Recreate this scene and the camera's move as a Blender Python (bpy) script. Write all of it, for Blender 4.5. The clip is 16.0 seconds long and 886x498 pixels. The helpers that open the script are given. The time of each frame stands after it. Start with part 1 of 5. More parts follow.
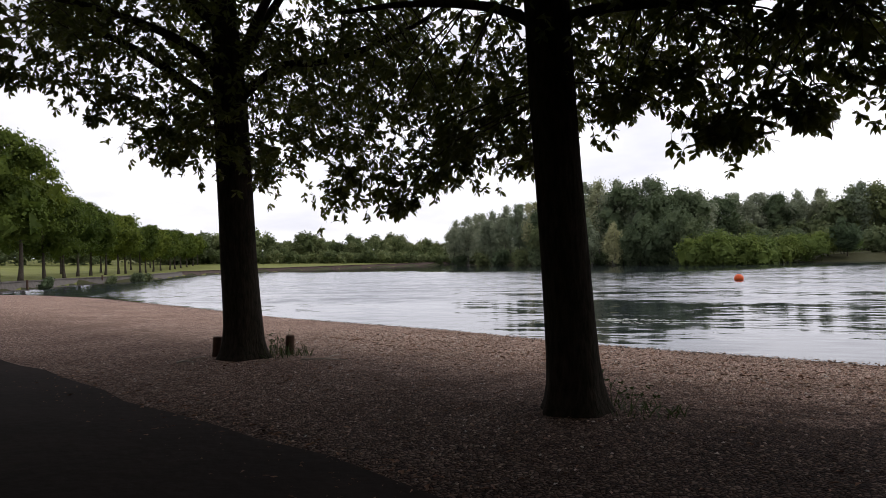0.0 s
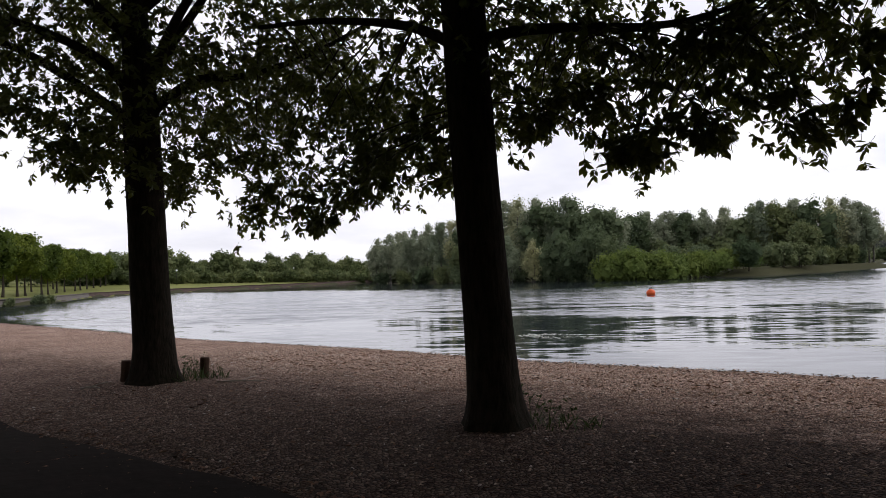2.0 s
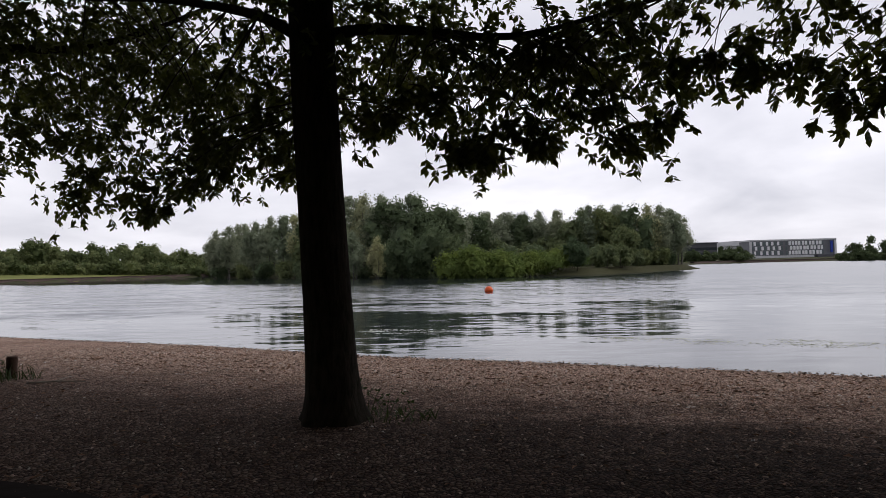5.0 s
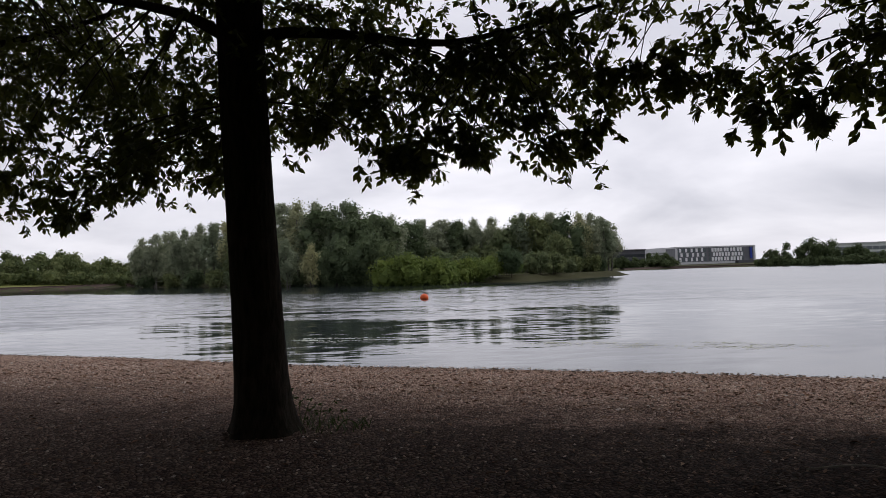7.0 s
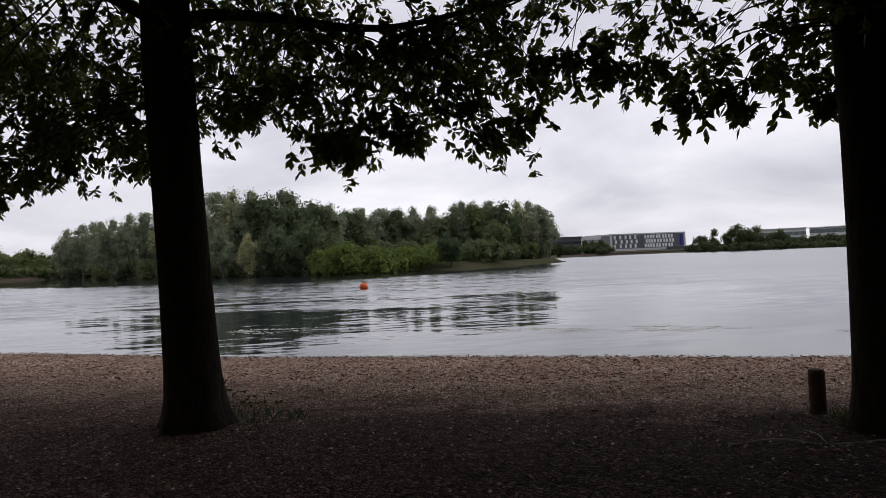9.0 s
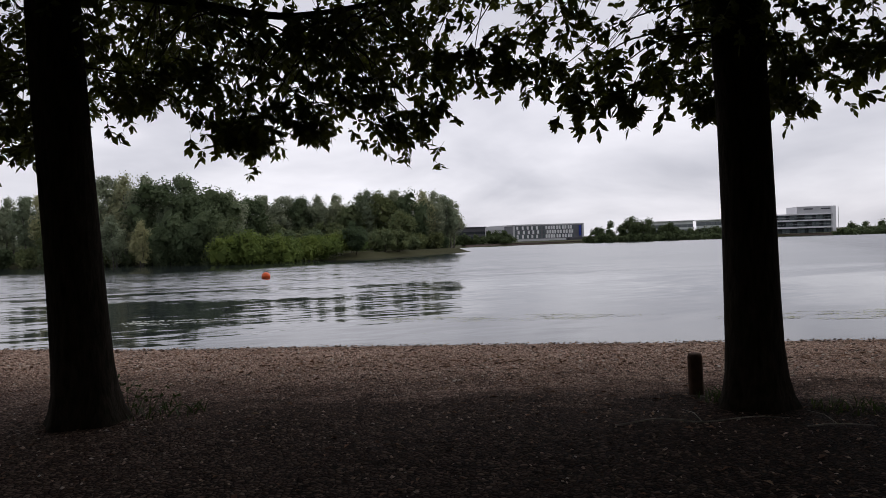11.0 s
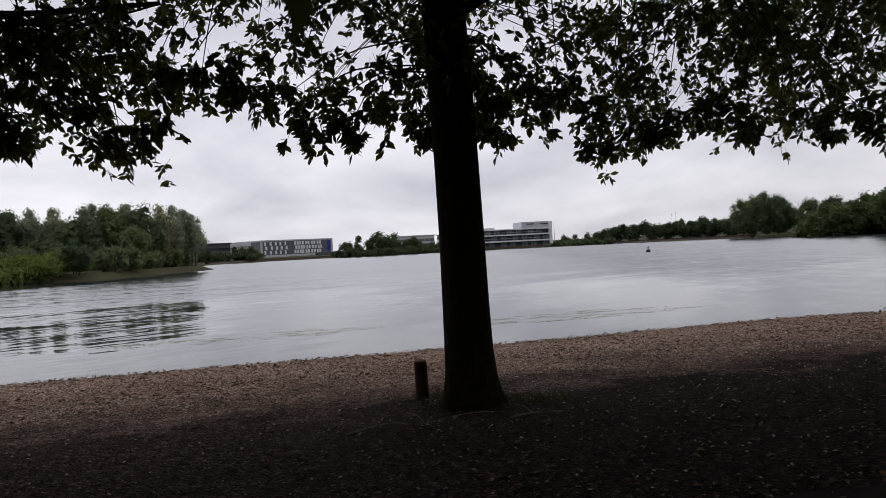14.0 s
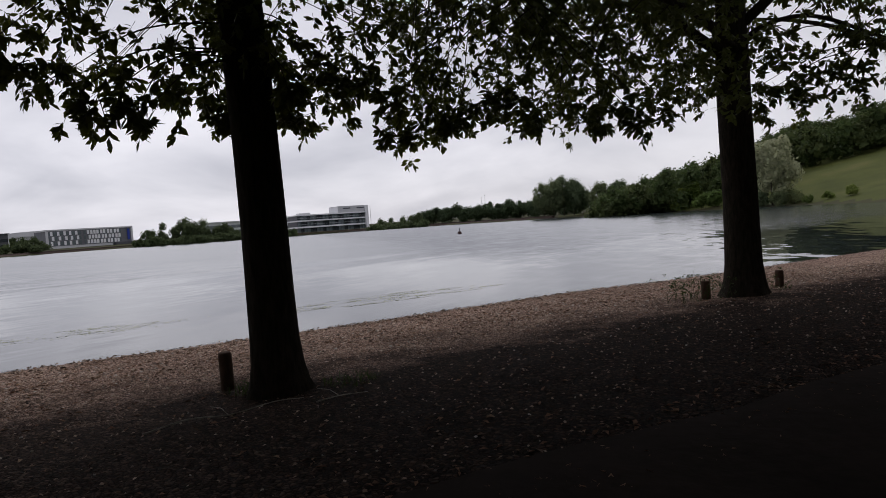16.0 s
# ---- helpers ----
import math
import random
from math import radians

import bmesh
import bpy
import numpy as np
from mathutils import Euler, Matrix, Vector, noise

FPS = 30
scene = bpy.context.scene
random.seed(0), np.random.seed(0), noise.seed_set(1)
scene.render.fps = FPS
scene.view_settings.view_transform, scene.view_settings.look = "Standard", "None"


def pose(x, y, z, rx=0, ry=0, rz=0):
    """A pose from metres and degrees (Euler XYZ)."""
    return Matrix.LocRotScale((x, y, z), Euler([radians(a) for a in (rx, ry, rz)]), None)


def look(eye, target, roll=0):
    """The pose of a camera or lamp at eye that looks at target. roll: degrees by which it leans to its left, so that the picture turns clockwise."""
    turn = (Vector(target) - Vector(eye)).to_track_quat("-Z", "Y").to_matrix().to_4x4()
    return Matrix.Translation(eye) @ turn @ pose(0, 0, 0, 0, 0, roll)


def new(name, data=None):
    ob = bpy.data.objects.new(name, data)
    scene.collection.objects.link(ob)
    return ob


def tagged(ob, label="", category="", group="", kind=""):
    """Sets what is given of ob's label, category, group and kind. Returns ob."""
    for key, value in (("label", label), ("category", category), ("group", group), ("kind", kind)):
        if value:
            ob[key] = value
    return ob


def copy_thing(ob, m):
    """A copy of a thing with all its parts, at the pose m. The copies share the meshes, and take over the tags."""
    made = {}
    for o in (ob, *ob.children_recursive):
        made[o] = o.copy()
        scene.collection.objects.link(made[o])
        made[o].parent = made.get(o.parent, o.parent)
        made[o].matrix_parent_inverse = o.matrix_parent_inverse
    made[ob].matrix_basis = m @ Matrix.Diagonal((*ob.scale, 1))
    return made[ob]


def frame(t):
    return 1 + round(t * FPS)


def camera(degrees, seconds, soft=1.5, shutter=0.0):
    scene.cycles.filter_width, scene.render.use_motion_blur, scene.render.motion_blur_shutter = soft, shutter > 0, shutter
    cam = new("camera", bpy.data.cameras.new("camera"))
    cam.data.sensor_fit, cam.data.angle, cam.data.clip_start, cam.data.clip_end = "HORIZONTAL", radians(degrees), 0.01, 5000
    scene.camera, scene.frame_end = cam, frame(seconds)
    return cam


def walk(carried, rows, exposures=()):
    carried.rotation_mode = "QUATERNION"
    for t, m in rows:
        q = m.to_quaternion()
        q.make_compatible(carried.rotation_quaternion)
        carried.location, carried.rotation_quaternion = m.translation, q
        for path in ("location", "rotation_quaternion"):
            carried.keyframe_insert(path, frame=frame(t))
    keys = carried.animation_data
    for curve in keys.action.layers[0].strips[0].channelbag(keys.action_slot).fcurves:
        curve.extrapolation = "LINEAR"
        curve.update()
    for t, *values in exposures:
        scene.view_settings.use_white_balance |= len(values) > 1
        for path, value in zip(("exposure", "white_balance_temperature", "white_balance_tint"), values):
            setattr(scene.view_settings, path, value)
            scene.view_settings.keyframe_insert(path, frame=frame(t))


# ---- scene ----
cam = camera(65.5, 16.0, soft=0.3)
PATH = [
    (0, (-0.091, 0.064, 1.645), (-0.088, 2.064, 1.675), -1.8),
    (0.5, (-0.078, 0.073, 1.64), (-0.011, 2.071, 1.676), -1.3),
    (1, (-0.069, 0.08, 1.638), (0.049, 2.076, 1.681), -1.3),
    (1.5, (-0.064, 0.078, 1.64), (0.106, 2.07, 1.681), -1.8),
    (2, (-0.071, 0.057, 1.633), (0.159, 2.042, 1.707), -2.3),
    (2.5, (-0.065, 0.035, 1.634), (0.229, 2.013, 1.682), -2.4),
    (3, (-0.069, 0.01, 1.638), (0.346, 1.967, 1.643), -2.3),
    (3.5, (-0.069, -0.024, 1.632), (0.413, 1.916, 1.646), -2.4),
    (4, (-0.071, -0.051, 1.64), (0.477, 1.872, 1.669), -1.8),
    (6.5, (-0.032, -0.018, 1.616), (0.767, 1.815, 1.678), -1.8),
    (7, (-0.025, -0.016, 1.617), (0.814, 1.799, 1.682), -1.7),
    (7.5, (-0.016, -0.014, 1.613), (0.864, 1.782, 1.673), -1.8),
    (8, (-0.004, -0.011, 1.608), (0.908, 1.769, 1.642), -1.7),
    (8.5, (0.013, -0.017, 1.609), (0.959, 1.745, 1.633), -1.9),
    (9, (0.021, -0.024, 1.606), (1.014, 1.712, 1.632), -2.3),
    (11.5, (-0.034, -0.163, 1.632), (1.249, 1.371, 1.627), -1.8),
    (12, (-0.036, -0.209, 1.638), (1.316, 1.265, 1.657), -2.0),
    (12.5, (-0.031, -0.253, 1.641), (1.407, 1.136, 1.649), -2.1),
    (13, (-0.034, -0.287, 1.655), (1.51, 0.985, 1.681), -1.4),
    (13.5, (-0.051, -0.342, 1.655), (1.555, 0.848, 1.669), -2.4),
    (14, (-0.076, -0.409, 1.654), (1.624, 0.644, 1.652), -2.9),
    (14.5, (-0.118, -0.461, 1.655), (1.644, 0.484, 1.609), -3.2),
    (15, (-0.146, -0.513, 1.663), (1.672, 0.318, 1.617), -3.6),
    (15.5, (-0.149, -0.573, 1.668), (1.715, 0.15, 1.635), -3.5),
    (16, (-0.154, -0.609, 1.673), (1.76, -0.032, 1.593), -4.0),
]
walk(cam, [(t, look(eye, target, roll)) for t, eye, target, roll in PATH],
     exposures=[(0, 0.44), (2, 0.38), (4, 0.2), (7, 0.06), (9, 0.0), (12, -0.04), (16, -0.08)])

# ---- sky and light ----
world = bpy.data.worlds.new("overcast_sky")
scene.world = world
world.use_nodes = True
wn, wl = world.node_tree.nodes, world.node_tree.links
wn.clear()


def wnode(kind, **values):
    n = wn.new(kind)
    for key, value in values.items():
        n.inputs[key].default_value = value
    return n


w_out = wn.new("ShaderNodeOutputWorld")
w_sky = wn.new("ShaderNodeTexSky")
w_sky.sky_type, w_sky.sun_disc = "NISHITA", False
w_sky.sun_elevation, w_sky.sun_rotation = radians(48), radians(98)
w_co = wn.new("ShaderNodeTexCoord")
w_sep = wn.new("ShaderNodeSeparateXYZ")
wl.new(w_co.outputs["Generated"], w_sep.inputs[0])
w_h = wn.new("ShaderNodeMath")
w_h.operation = "MAXIMUM"
w_h.inputs[1].default_value = 0.0
wl.new(w_sep.outputs["Z"], w_h.inputs[0])
w_h2 = wn.new("ShaderNodeMath")
w_h2.operation = "ADD"
w_h2.inputs[1].default_value = 0.26
wl.new(w_h.outputs[0], w_h2.inputs[0])
w_div = wn.new("ShaderNodeVectorMath")
w_div.operation = "DIVIDE"
wl.new(w_co.outputs["Generated"], w_div.inputs[0])
wl.new(w_h2.outputs[0], w_div.inputs[1])
w_flat = wn.new("ShaderNodeVectorMath")
w_flat.operation = "MULTIPLY"
w_flat.inputs[1].default_value = (1, 1, 0.35)
wl.new(w_div.outputs[0], w_flat.inputs[0])
w_noise = wnode("ShaderNodeTexNoise", Scale=1.15, Detail=5.0, Roughness=0.5, Distortion=0.25)
wl.new(w_flat.outputs[0], w_noise.inputs["Vector"])
w_ramp = wn.new("ShaderNodeValToRGB")
w_ramp.color_ramp.elements[0].position, w_ramp.color_ramp.elements[0].color = 0.32, (0.485, 0.484, 0.546, 1)
w_ramp.color_ramp.elements[1].position, w_ramp.color_ramp.elements[1].color = 0.66, (0.796, 0.781, 0.842, 1)
wl.new(w_noise.outputs["Fac"], w_ramp.inputs[0])
# the cloud is thinner, and brighter, on the side of the hidden sun
w_dot = wn.new("ShaderNodeVectorMath")
w_dot.operation = "DOT_PRODUCT"
w_dot.inputs[1].default_value = (0.45, 0.82, 0.35)
wl.new(w_co.outputs["Generated"], w_dot.inputs[0])
w_gain = wn.new("ShaderNodeMapRange")
w_gain.inputs["From Min"].default_value, w_gain.inputs["From Max"].default_value = 0.0, 1.0
w_gain.inputs["To Min"].default_value, w_gain.inputs["To Max"].default_value = 0.92, 1.36
wl.new(w_dot.outputs["Value"], w_gain.inputs["Value"])
w_bgc = wn.new("ShaderNodeBackground")
wl.new(w_ramp.outputs[0], w_bgc.inputs["Color"])
wl.new(w_gain.outputs[0], w_bgc.inputs["Strength"])
w_bgs = wn.new("ShaderNodeBackground")
w_bgs.inputs["Strength"].default_value = 0.05
wl.new(w_sky.outputs[0], w_bgs.inputs["Color"])
w_mix = wn.new("ShaderNodeMixShader")
w_mix.inputs[0].default_value = 0.88
wl.new(w_bgs.outputs[0], w_mix.inputs[1])
wl.new(w_bgc.outputs[0], w_mix.inputs[2])
wl.new(w_mix.outputs[0], w_out.inputs[0])

sun = new("sun", bpy.data.lights.new("sun", "SUN"))
sun.data.energy, sun.data.angle, sun.data.color = 0.7, radians(25), (1.0, 0.96, 0.9)
sun.matrix_world = look((66, -9, 74), (0, 0, 0))

# ---- materials ----


class Nodes:
    """A small wrapper that makes node materials short to write."""

    def __init__(self, name):
        self.mat = bpy.data.materials.new(name)
        self.mat.use_nodes = True
        self.n, self.l = self.mat.node_tree.nodes, self.mat.node_tree.links
        self.p = self.n["Principled BSDF"]
        self.out = self.n["Material Output"]

    def add(self, kind, **values):
        node = self.n.new(kind)
        for key, value in values.items():
            node.inputs[key.replace("_", " ")].default_value = value
        return node

    def coord(self, scale=(1, 1, 1), which="Object"):
        c = self.n.new("ShaderNodeTexCoord")
        m = self.n.new("ShaderNodeMapping")
        m.inputs["Scale"].default_value = scale
        self.l.new(c.outputs[which], m.inputs[0])
        return m.outputs[0]

    def turned(self, scale, degrees):
        """Object coordinates turned about z, then scaled."""
        c, r, m = self.n.new("ShaderNodeTexCoord"), self.n.new("ShaderNodeMapping"), self.n.new("ShaderNodeMapping")
        r.inputs["Rotation"].default_value = (0, 0, radians(degrees))
        m.inputs["Scale"].default_value = scale
        self.l.new(c.outputs["Object"], r.inputs[0])
        self.l.new(r.outputs[0], m.inputs[0])
        return m.outputs[0]

    def noise(self, vec, scale, detail=4.0, rough=0.55):
        t = self.add("ShaderNodeTexNoise", Scale=scale, Detail=detail, Roughness=rough)
        self.l.new(vec, t.inputs["Vector"])
        return t.outputs["Fac"]

    def ramp(self, fac, *stops):
        r = self.n.new("ShaderNodeValToRGB")
        e = r.color_ramp.elements
        while len(e) < len(stops):
            e.new(0.5)
        for k, (pos, col) in zip(e, stops):
            k.position, k.color = pos, (*col, 1)
        self.l.new(fac, r.inputs[0])
        return r.outputs[0]

    def mix(self, fac, a, b, mode="MIX"):
        m = self.n.new("ShaderNodeMix")
        m.data_type, m.blend_type = "RGBA", mode
        for sock, val in ((m.inputs[0], fac), (m.inputs[6], a), (m.inputs[7], b)):
            if hasattr(val, "is_output"):
                self.l.new(val, sock)
            else:
                sock.default_value = val if isinstance(val, float) else (*val, 1)
        return m.outputs[2]

    def random(self):
        return self.n.new("ShaderNodeObjectInfo").outputs["Random"]

    def island(self):
        return self.n.new("ShaderNodeNewGeometry").outputs["Random Per Island"]

    def bump(self, height, strength, distance):
        b = self.add("ShaderNodeBump", Strength=strength, Distance=distance)
        self.l.new(height, b.inputs["Height"])
        self.l.new(b.outputs[0], self.p.inputs["Normal"])
        return b

    def finish(self, colour, rough=0.8, metal=0.0, spec=0.5):
        if hasattr(colour, "is_output"):
            self.l.new(colour, self.p.inputs["Base Color"])
        else:
            self.p.inputs["Base Color"].default_value = (*colour, 1)
        if hasattr(rough, "is_output"):
            self.l.new(rough, self.p.inputs["Roughness"])
        else:
            self.p.inputs["Roughness"].default_value = rough
        self.p.inputs["Metallic"].default_value = metal
        self.p.inputs["Specular IOR Level"].default_value = spec
        return self.mat


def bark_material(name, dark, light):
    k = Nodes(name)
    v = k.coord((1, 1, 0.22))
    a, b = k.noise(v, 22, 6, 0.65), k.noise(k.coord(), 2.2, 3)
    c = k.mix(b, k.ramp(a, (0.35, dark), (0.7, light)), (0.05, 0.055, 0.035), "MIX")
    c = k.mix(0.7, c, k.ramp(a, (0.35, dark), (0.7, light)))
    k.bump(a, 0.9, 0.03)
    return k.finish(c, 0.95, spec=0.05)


def leaf_material(name, low, high, glow, clear=0.35):
    k = Nodes(name)
    c = k.ramp(k.island(), (0.0, low), (1.0, high))
    vein = k.noise(k.coord(), 30, 2)
    c = k.mix(0.25, c, k.ramp(vein, (0.3, low), (0.7, high)))
    k.finish(c, 0.5, spec=0.35)
    t = k.n.new("ShaderNodeBsdfTranslucent")
    t.inputs["Color"].default_value = (*glow, 1)
    m = k.n.new("ShaderNodeMixShader")
    m.inputs[0].default_value = clear
    k.l.new(k.p.outputs[0], m.inputs[1])
    k.l.new(t.outputs[0], m.inputs[2])
    k.l.new(m.outputs[0], k.out.inputs[0])
    return k.mat


def foliage_material(name, low, high):
    """Leaf clumps seen from far off: hue differs from tree to tree and from clump to clump."""
    k = Nodes(name)
    clump = k.ramp(k.noise(k.coord(), 0.55, 3), (0.32, (0, 0, 0)), (0.68, (1, 1, 1)))
    leaf = k.ramp(k.island(), (0.0, (0, 0, 0)), (1.0, (1, 1, 1)))
    c = k.ramp(k.mix(0.38, clump, leaf), (0.0, low), (1.0, high))
    shift = k.ramp(k.random(), (0.0, (0.62, 0.7, 0.66)), (0.5, (1.0, 1.0, 1.0)), (1.0, (1.38, 1.25, 1.0)))
    c = k.mix(1.0, c, shift, "MULTIPLY")
    k.finish(c, 0.7, spec=0.2)
    t = k.n.new("ShaderNodeBsdfTranslucent")
    k.l.new(c, t.inputs["Color"])
    m = k.n.new("ShaderNodeMixShader")
    m.inputs[0].default_value = 0.42
    k.l.new(k.p.outputs[0], m.inputs[1])
    k.l.new(t.outputs[0], m.inputs[2])
    k.l.new(m.outputs[0], k.out.inputs[0])
    return k.mat


def plain_material(name, colour, rough=0.7, metal=0.0, vary=0.15, scale=3.0, bump=0.0, spec=0.3):
    k = Nodes(name)
    v = k.coord()
    a = k.noise(v, scale, 5)
    b = k.noise(v, scale * 9, 3)
    lo, hi = tuple(x * (1 - vary) for x in colour), tuple(min(1, x * (1 + vary)) for x in colour)
    c = k.mix(0.35, k.ramp(a, (0.3, lo), (0.7, hi)), k.ramp(b, (0.3, lo), (0.7, hi)))
    if bump:
        k.bump(b, bump, 0.02)
    return k.finish(c, rough, metal, spec)


def gravel_material():
    k = Nodes("shingle_litter_and_shade")
    v = k.coord()
    vo = k.add("ShaderNodeTexVoronoi", Scale=24.0)
    k.l.new(v, vo.inputs["Vector"])
    vd = k.add("ShaderNodeTexVoronoi", Scale=24.0)
    vd.feature = "DISTANCE_TO_EDGE"
    k.l.new(v, vd.inputs["Vector"])
    bw = k.n.new("ShaderNodeRGBToBW")
    k.l.new(vo.outputs["Color"], bw.inputs[0])
    c = k.ramp(bw.outputs[0], (0.15, (0.2, 0.13, 0.108)), (0.45, (0.6, 0.395, 0.305)), (0.7, (0.79, 0.565, 0.455)), (0.92, (0.85, 0.69, 0.57)))
    big = k.noise(v, 0.5, 4)
    c = k.mix(k.ramp(big, (0.35, (0, 0, 0)), (0.65, (0.4, 0.4, 0.4))), c, (0.24, 0.14, 0.1))
    # leaf mould, darkened to paint in the trees' shade, ends raggedly at clean shingle by the water
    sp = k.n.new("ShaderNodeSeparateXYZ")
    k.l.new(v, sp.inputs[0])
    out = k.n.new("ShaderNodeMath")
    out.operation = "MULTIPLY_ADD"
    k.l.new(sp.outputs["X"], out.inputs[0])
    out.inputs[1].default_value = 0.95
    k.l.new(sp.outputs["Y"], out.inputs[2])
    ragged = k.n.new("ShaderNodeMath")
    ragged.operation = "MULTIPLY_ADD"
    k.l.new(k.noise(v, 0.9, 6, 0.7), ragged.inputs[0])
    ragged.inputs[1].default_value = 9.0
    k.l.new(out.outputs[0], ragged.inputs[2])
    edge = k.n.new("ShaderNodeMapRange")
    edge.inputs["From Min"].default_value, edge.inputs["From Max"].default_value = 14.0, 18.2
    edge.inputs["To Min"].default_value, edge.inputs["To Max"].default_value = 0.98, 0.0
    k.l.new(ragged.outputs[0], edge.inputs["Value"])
    # the painted shade is deeper towards the close-set trees in the east
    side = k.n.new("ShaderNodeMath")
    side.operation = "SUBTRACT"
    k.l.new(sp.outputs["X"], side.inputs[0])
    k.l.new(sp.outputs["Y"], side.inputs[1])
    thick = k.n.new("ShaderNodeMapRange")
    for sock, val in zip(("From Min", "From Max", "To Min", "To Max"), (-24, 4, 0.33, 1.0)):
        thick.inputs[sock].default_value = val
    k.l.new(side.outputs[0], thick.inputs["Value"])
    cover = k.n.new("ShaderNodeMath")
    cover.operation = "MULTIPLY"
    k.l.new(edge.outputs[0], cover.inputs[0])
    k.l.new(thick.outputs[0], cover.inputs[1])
    mould_shade = k.ramp(bw.outputs[0], (0.2, (0.008, 0.0052, 0.004)), (0.6, (0.025, 0.0135, 0.009)), (0.95, (0.1, 0.058, 0.04)))
    c = k.mix(cover.outputs[0], c, mould_shade)
    gap = k.ramp(vd.outputs["Distance"], (0.0, (0.12, 0.12, 0.12)), (0.17, (1, 1, 1)))
    c = k.mix(1.0, c, gap, "MULTIPLY")
    k.bump(vd.outputs["Distance"], 1.0, 0.05)
    return k.finish(c, 0.95, spec=0.05)


def grass_material(name, low, high, dry):
    k = Nodes(name)
    v = k.coord()
    a = k.noise(v, 0.08, 5)
    b = k.noise(v, 6, 4)
    c = k.mix(b, k.ramp(a, (0.35, low), (0.6, high), (0.75, dry)), low)
    k.bump(b, 0.6, 0.1)
    return k.finish(c, 0.9, spec=0.1)


def water_material():
    k = Nodes("lake_water")
    v = k.coord((1.0, 1.0, 1.0))
    sp = k.n.new("ShaderNodeSeparateXYZ")
    k.l.new(v, sp.inputs[0])

    def maths(how, a, b):
        m = k.n.new("ShaderNodeMath")
        m.operation = how
        for sock, val in zip(m.inputs, (a, b)):
            if hasattr(val, "is_output"):
                k.l.new(val, sock)
            else:
                sock.default_value = val
        return m.outputs[0]

    def line(cx, cy):
        return maths("ADD", maths("MULTIPLY", sp.outputs["X"], cx), maths("MULTIPLY", sp.outputs["Y"], cy))

    def span(value, lo, hi, to_lo, to_hi):
        m = k.n.new("ShaderNodeMapRange")
        m.interpolation_type = "SMOOTHSTEP"
        for sock, val in zip(("From Min", "From Max", "To Min", "To Max"), (lo, hi, to_lo, to_hi)):
            m.inputs[sock].default_value = val
        k.l.new(value, m.inputs["Value"])
        return m.outputs[0]

    # a light wind blows from the island to the beach: calm water under the beach and in the lee of the island,
    # and between them a ruffled sheet whose steeper ripple faces look ashore
    wander = span(k.noise(k.turned((0.035, 0.12, 1), 20), 1.0, 4), 0.25, 0.75, -9, 9)
    off = maths("ADD", line(0.34, 0.94), wander)
    lee = maths("MULTIPLY", span(maths("ADD", line(1.68, 1.0), wander), 96, 118, 0, 1), maths("MULTIPLY", span(line(-0.404, 1.0), 52, 66, 0, 1), span(line(0.766, -0.643), -12, 2, 1, 0)))
    east = span(line(0.5, -0.87), 5, 17, 0, 1)
    calm = maths("MULTIPLY", maths("SUBTRACT", 1.0, lee), span(east, 0, 1, 1.0, 0.85))
    side = span(maths("ADD", line(0.83, 0.55), wander), 30, 46, 0, 1)
    ruffled = maths("MULTIPLY", maths("MAXIMUM", span(off, 27, 40, 0, 1), side), calm)
    patch = span(k.noise(k.turned((0.03, 0.09, 1), 20), 1.0, 3), 0.3, 0.65, 0.92, 1.08)
    tilt = maths("ADD", maths("MULTIPLY", maths("MULTIPLY", ruffled, patch), 0.06), maths("ADD", span(off, 12, 22, 0.0, 0.008), maths("MULTIPLY", east, 0.085)))
    fine = k.noise(k.turned((0.75, 3.0, 1), 20), 1.0, 4, 0.7)
    wide = k.noise(k.turned((0.1, 0.6, 1), 24), 1.0, 3, 0.55)
    cross = k.noise(k.turned((0.5, 1.1, 1), -30), 1.0, 2, 0.5)
    # ripple height: strongest on the open sheet, faint rings in the shallows
    strength = maths("ADD", maths("MULTIPLY", maths("MULTIPLY", ruffled, 0.24), span(line(0.94, -0.34), 14, 40, 1.0, 0.08)), maths("ADD", maths("MULTIPLY", span(off, 10, 17, 0.04, 0.11), span(line(0.94, -0.34), 10, 26, 1.0, 0.2)), maths("MULTIPLY", east, 0.2)))
    swing = maths("SUBTRACT", maths("ADD", fine, maths("MULTIPLY", wide, 0.4)), 0.7)
    slope = maths("MAXIMUM", maths("ADD", tilt, maths("MULTIPLY", swing, strength)), -0.012)
    across = maths("MULTIPLY", maths("SUBTRACT", cross, 0.5), maths("MULTIPLY", strength, 0.35))
    co = k.n.new("ShaderNodeCombineXYZ")
    k.l.new(maths("ADD", maths("MULTIPLY", slope, -0.34), maths("MULTIPLY", across, 0.94)), co.inputs[0])
    k.l.new(maths("ADD", maths("MULTIPLY", slope, -0.94), maths("MULTIPLY", across, -0.34)), co.inputs[1])
    co.inputs[2].default_value = 1.0
    unit_normal = k.n.new("ShaderNodeVectorMath")
    unit_normal.operation = "NORMALIZE"
    k.l.new(co.outputs[0], unit_normal.inputs[0])
    k.l.new(unit_normal.outputs[0], k.p.inputs["Normal"])
    rough = maths("ADD", span(ruffled, 0, 1, 0.025, 0.06), maths("MULTIPLY", ruffled, span(line(0.94, -0.34), 14, 40, 0, 0.08)))
    c = k.ramp(k.noise(v, 0.05, 3), (0.3, (0.022, 0.028, 0.034)), (0.7, (0.032, 0.04, 0.046)))
    k.p.inputs["IOR"].default_value = 1.33
    return k.finish(c, rough, spec=0.5)


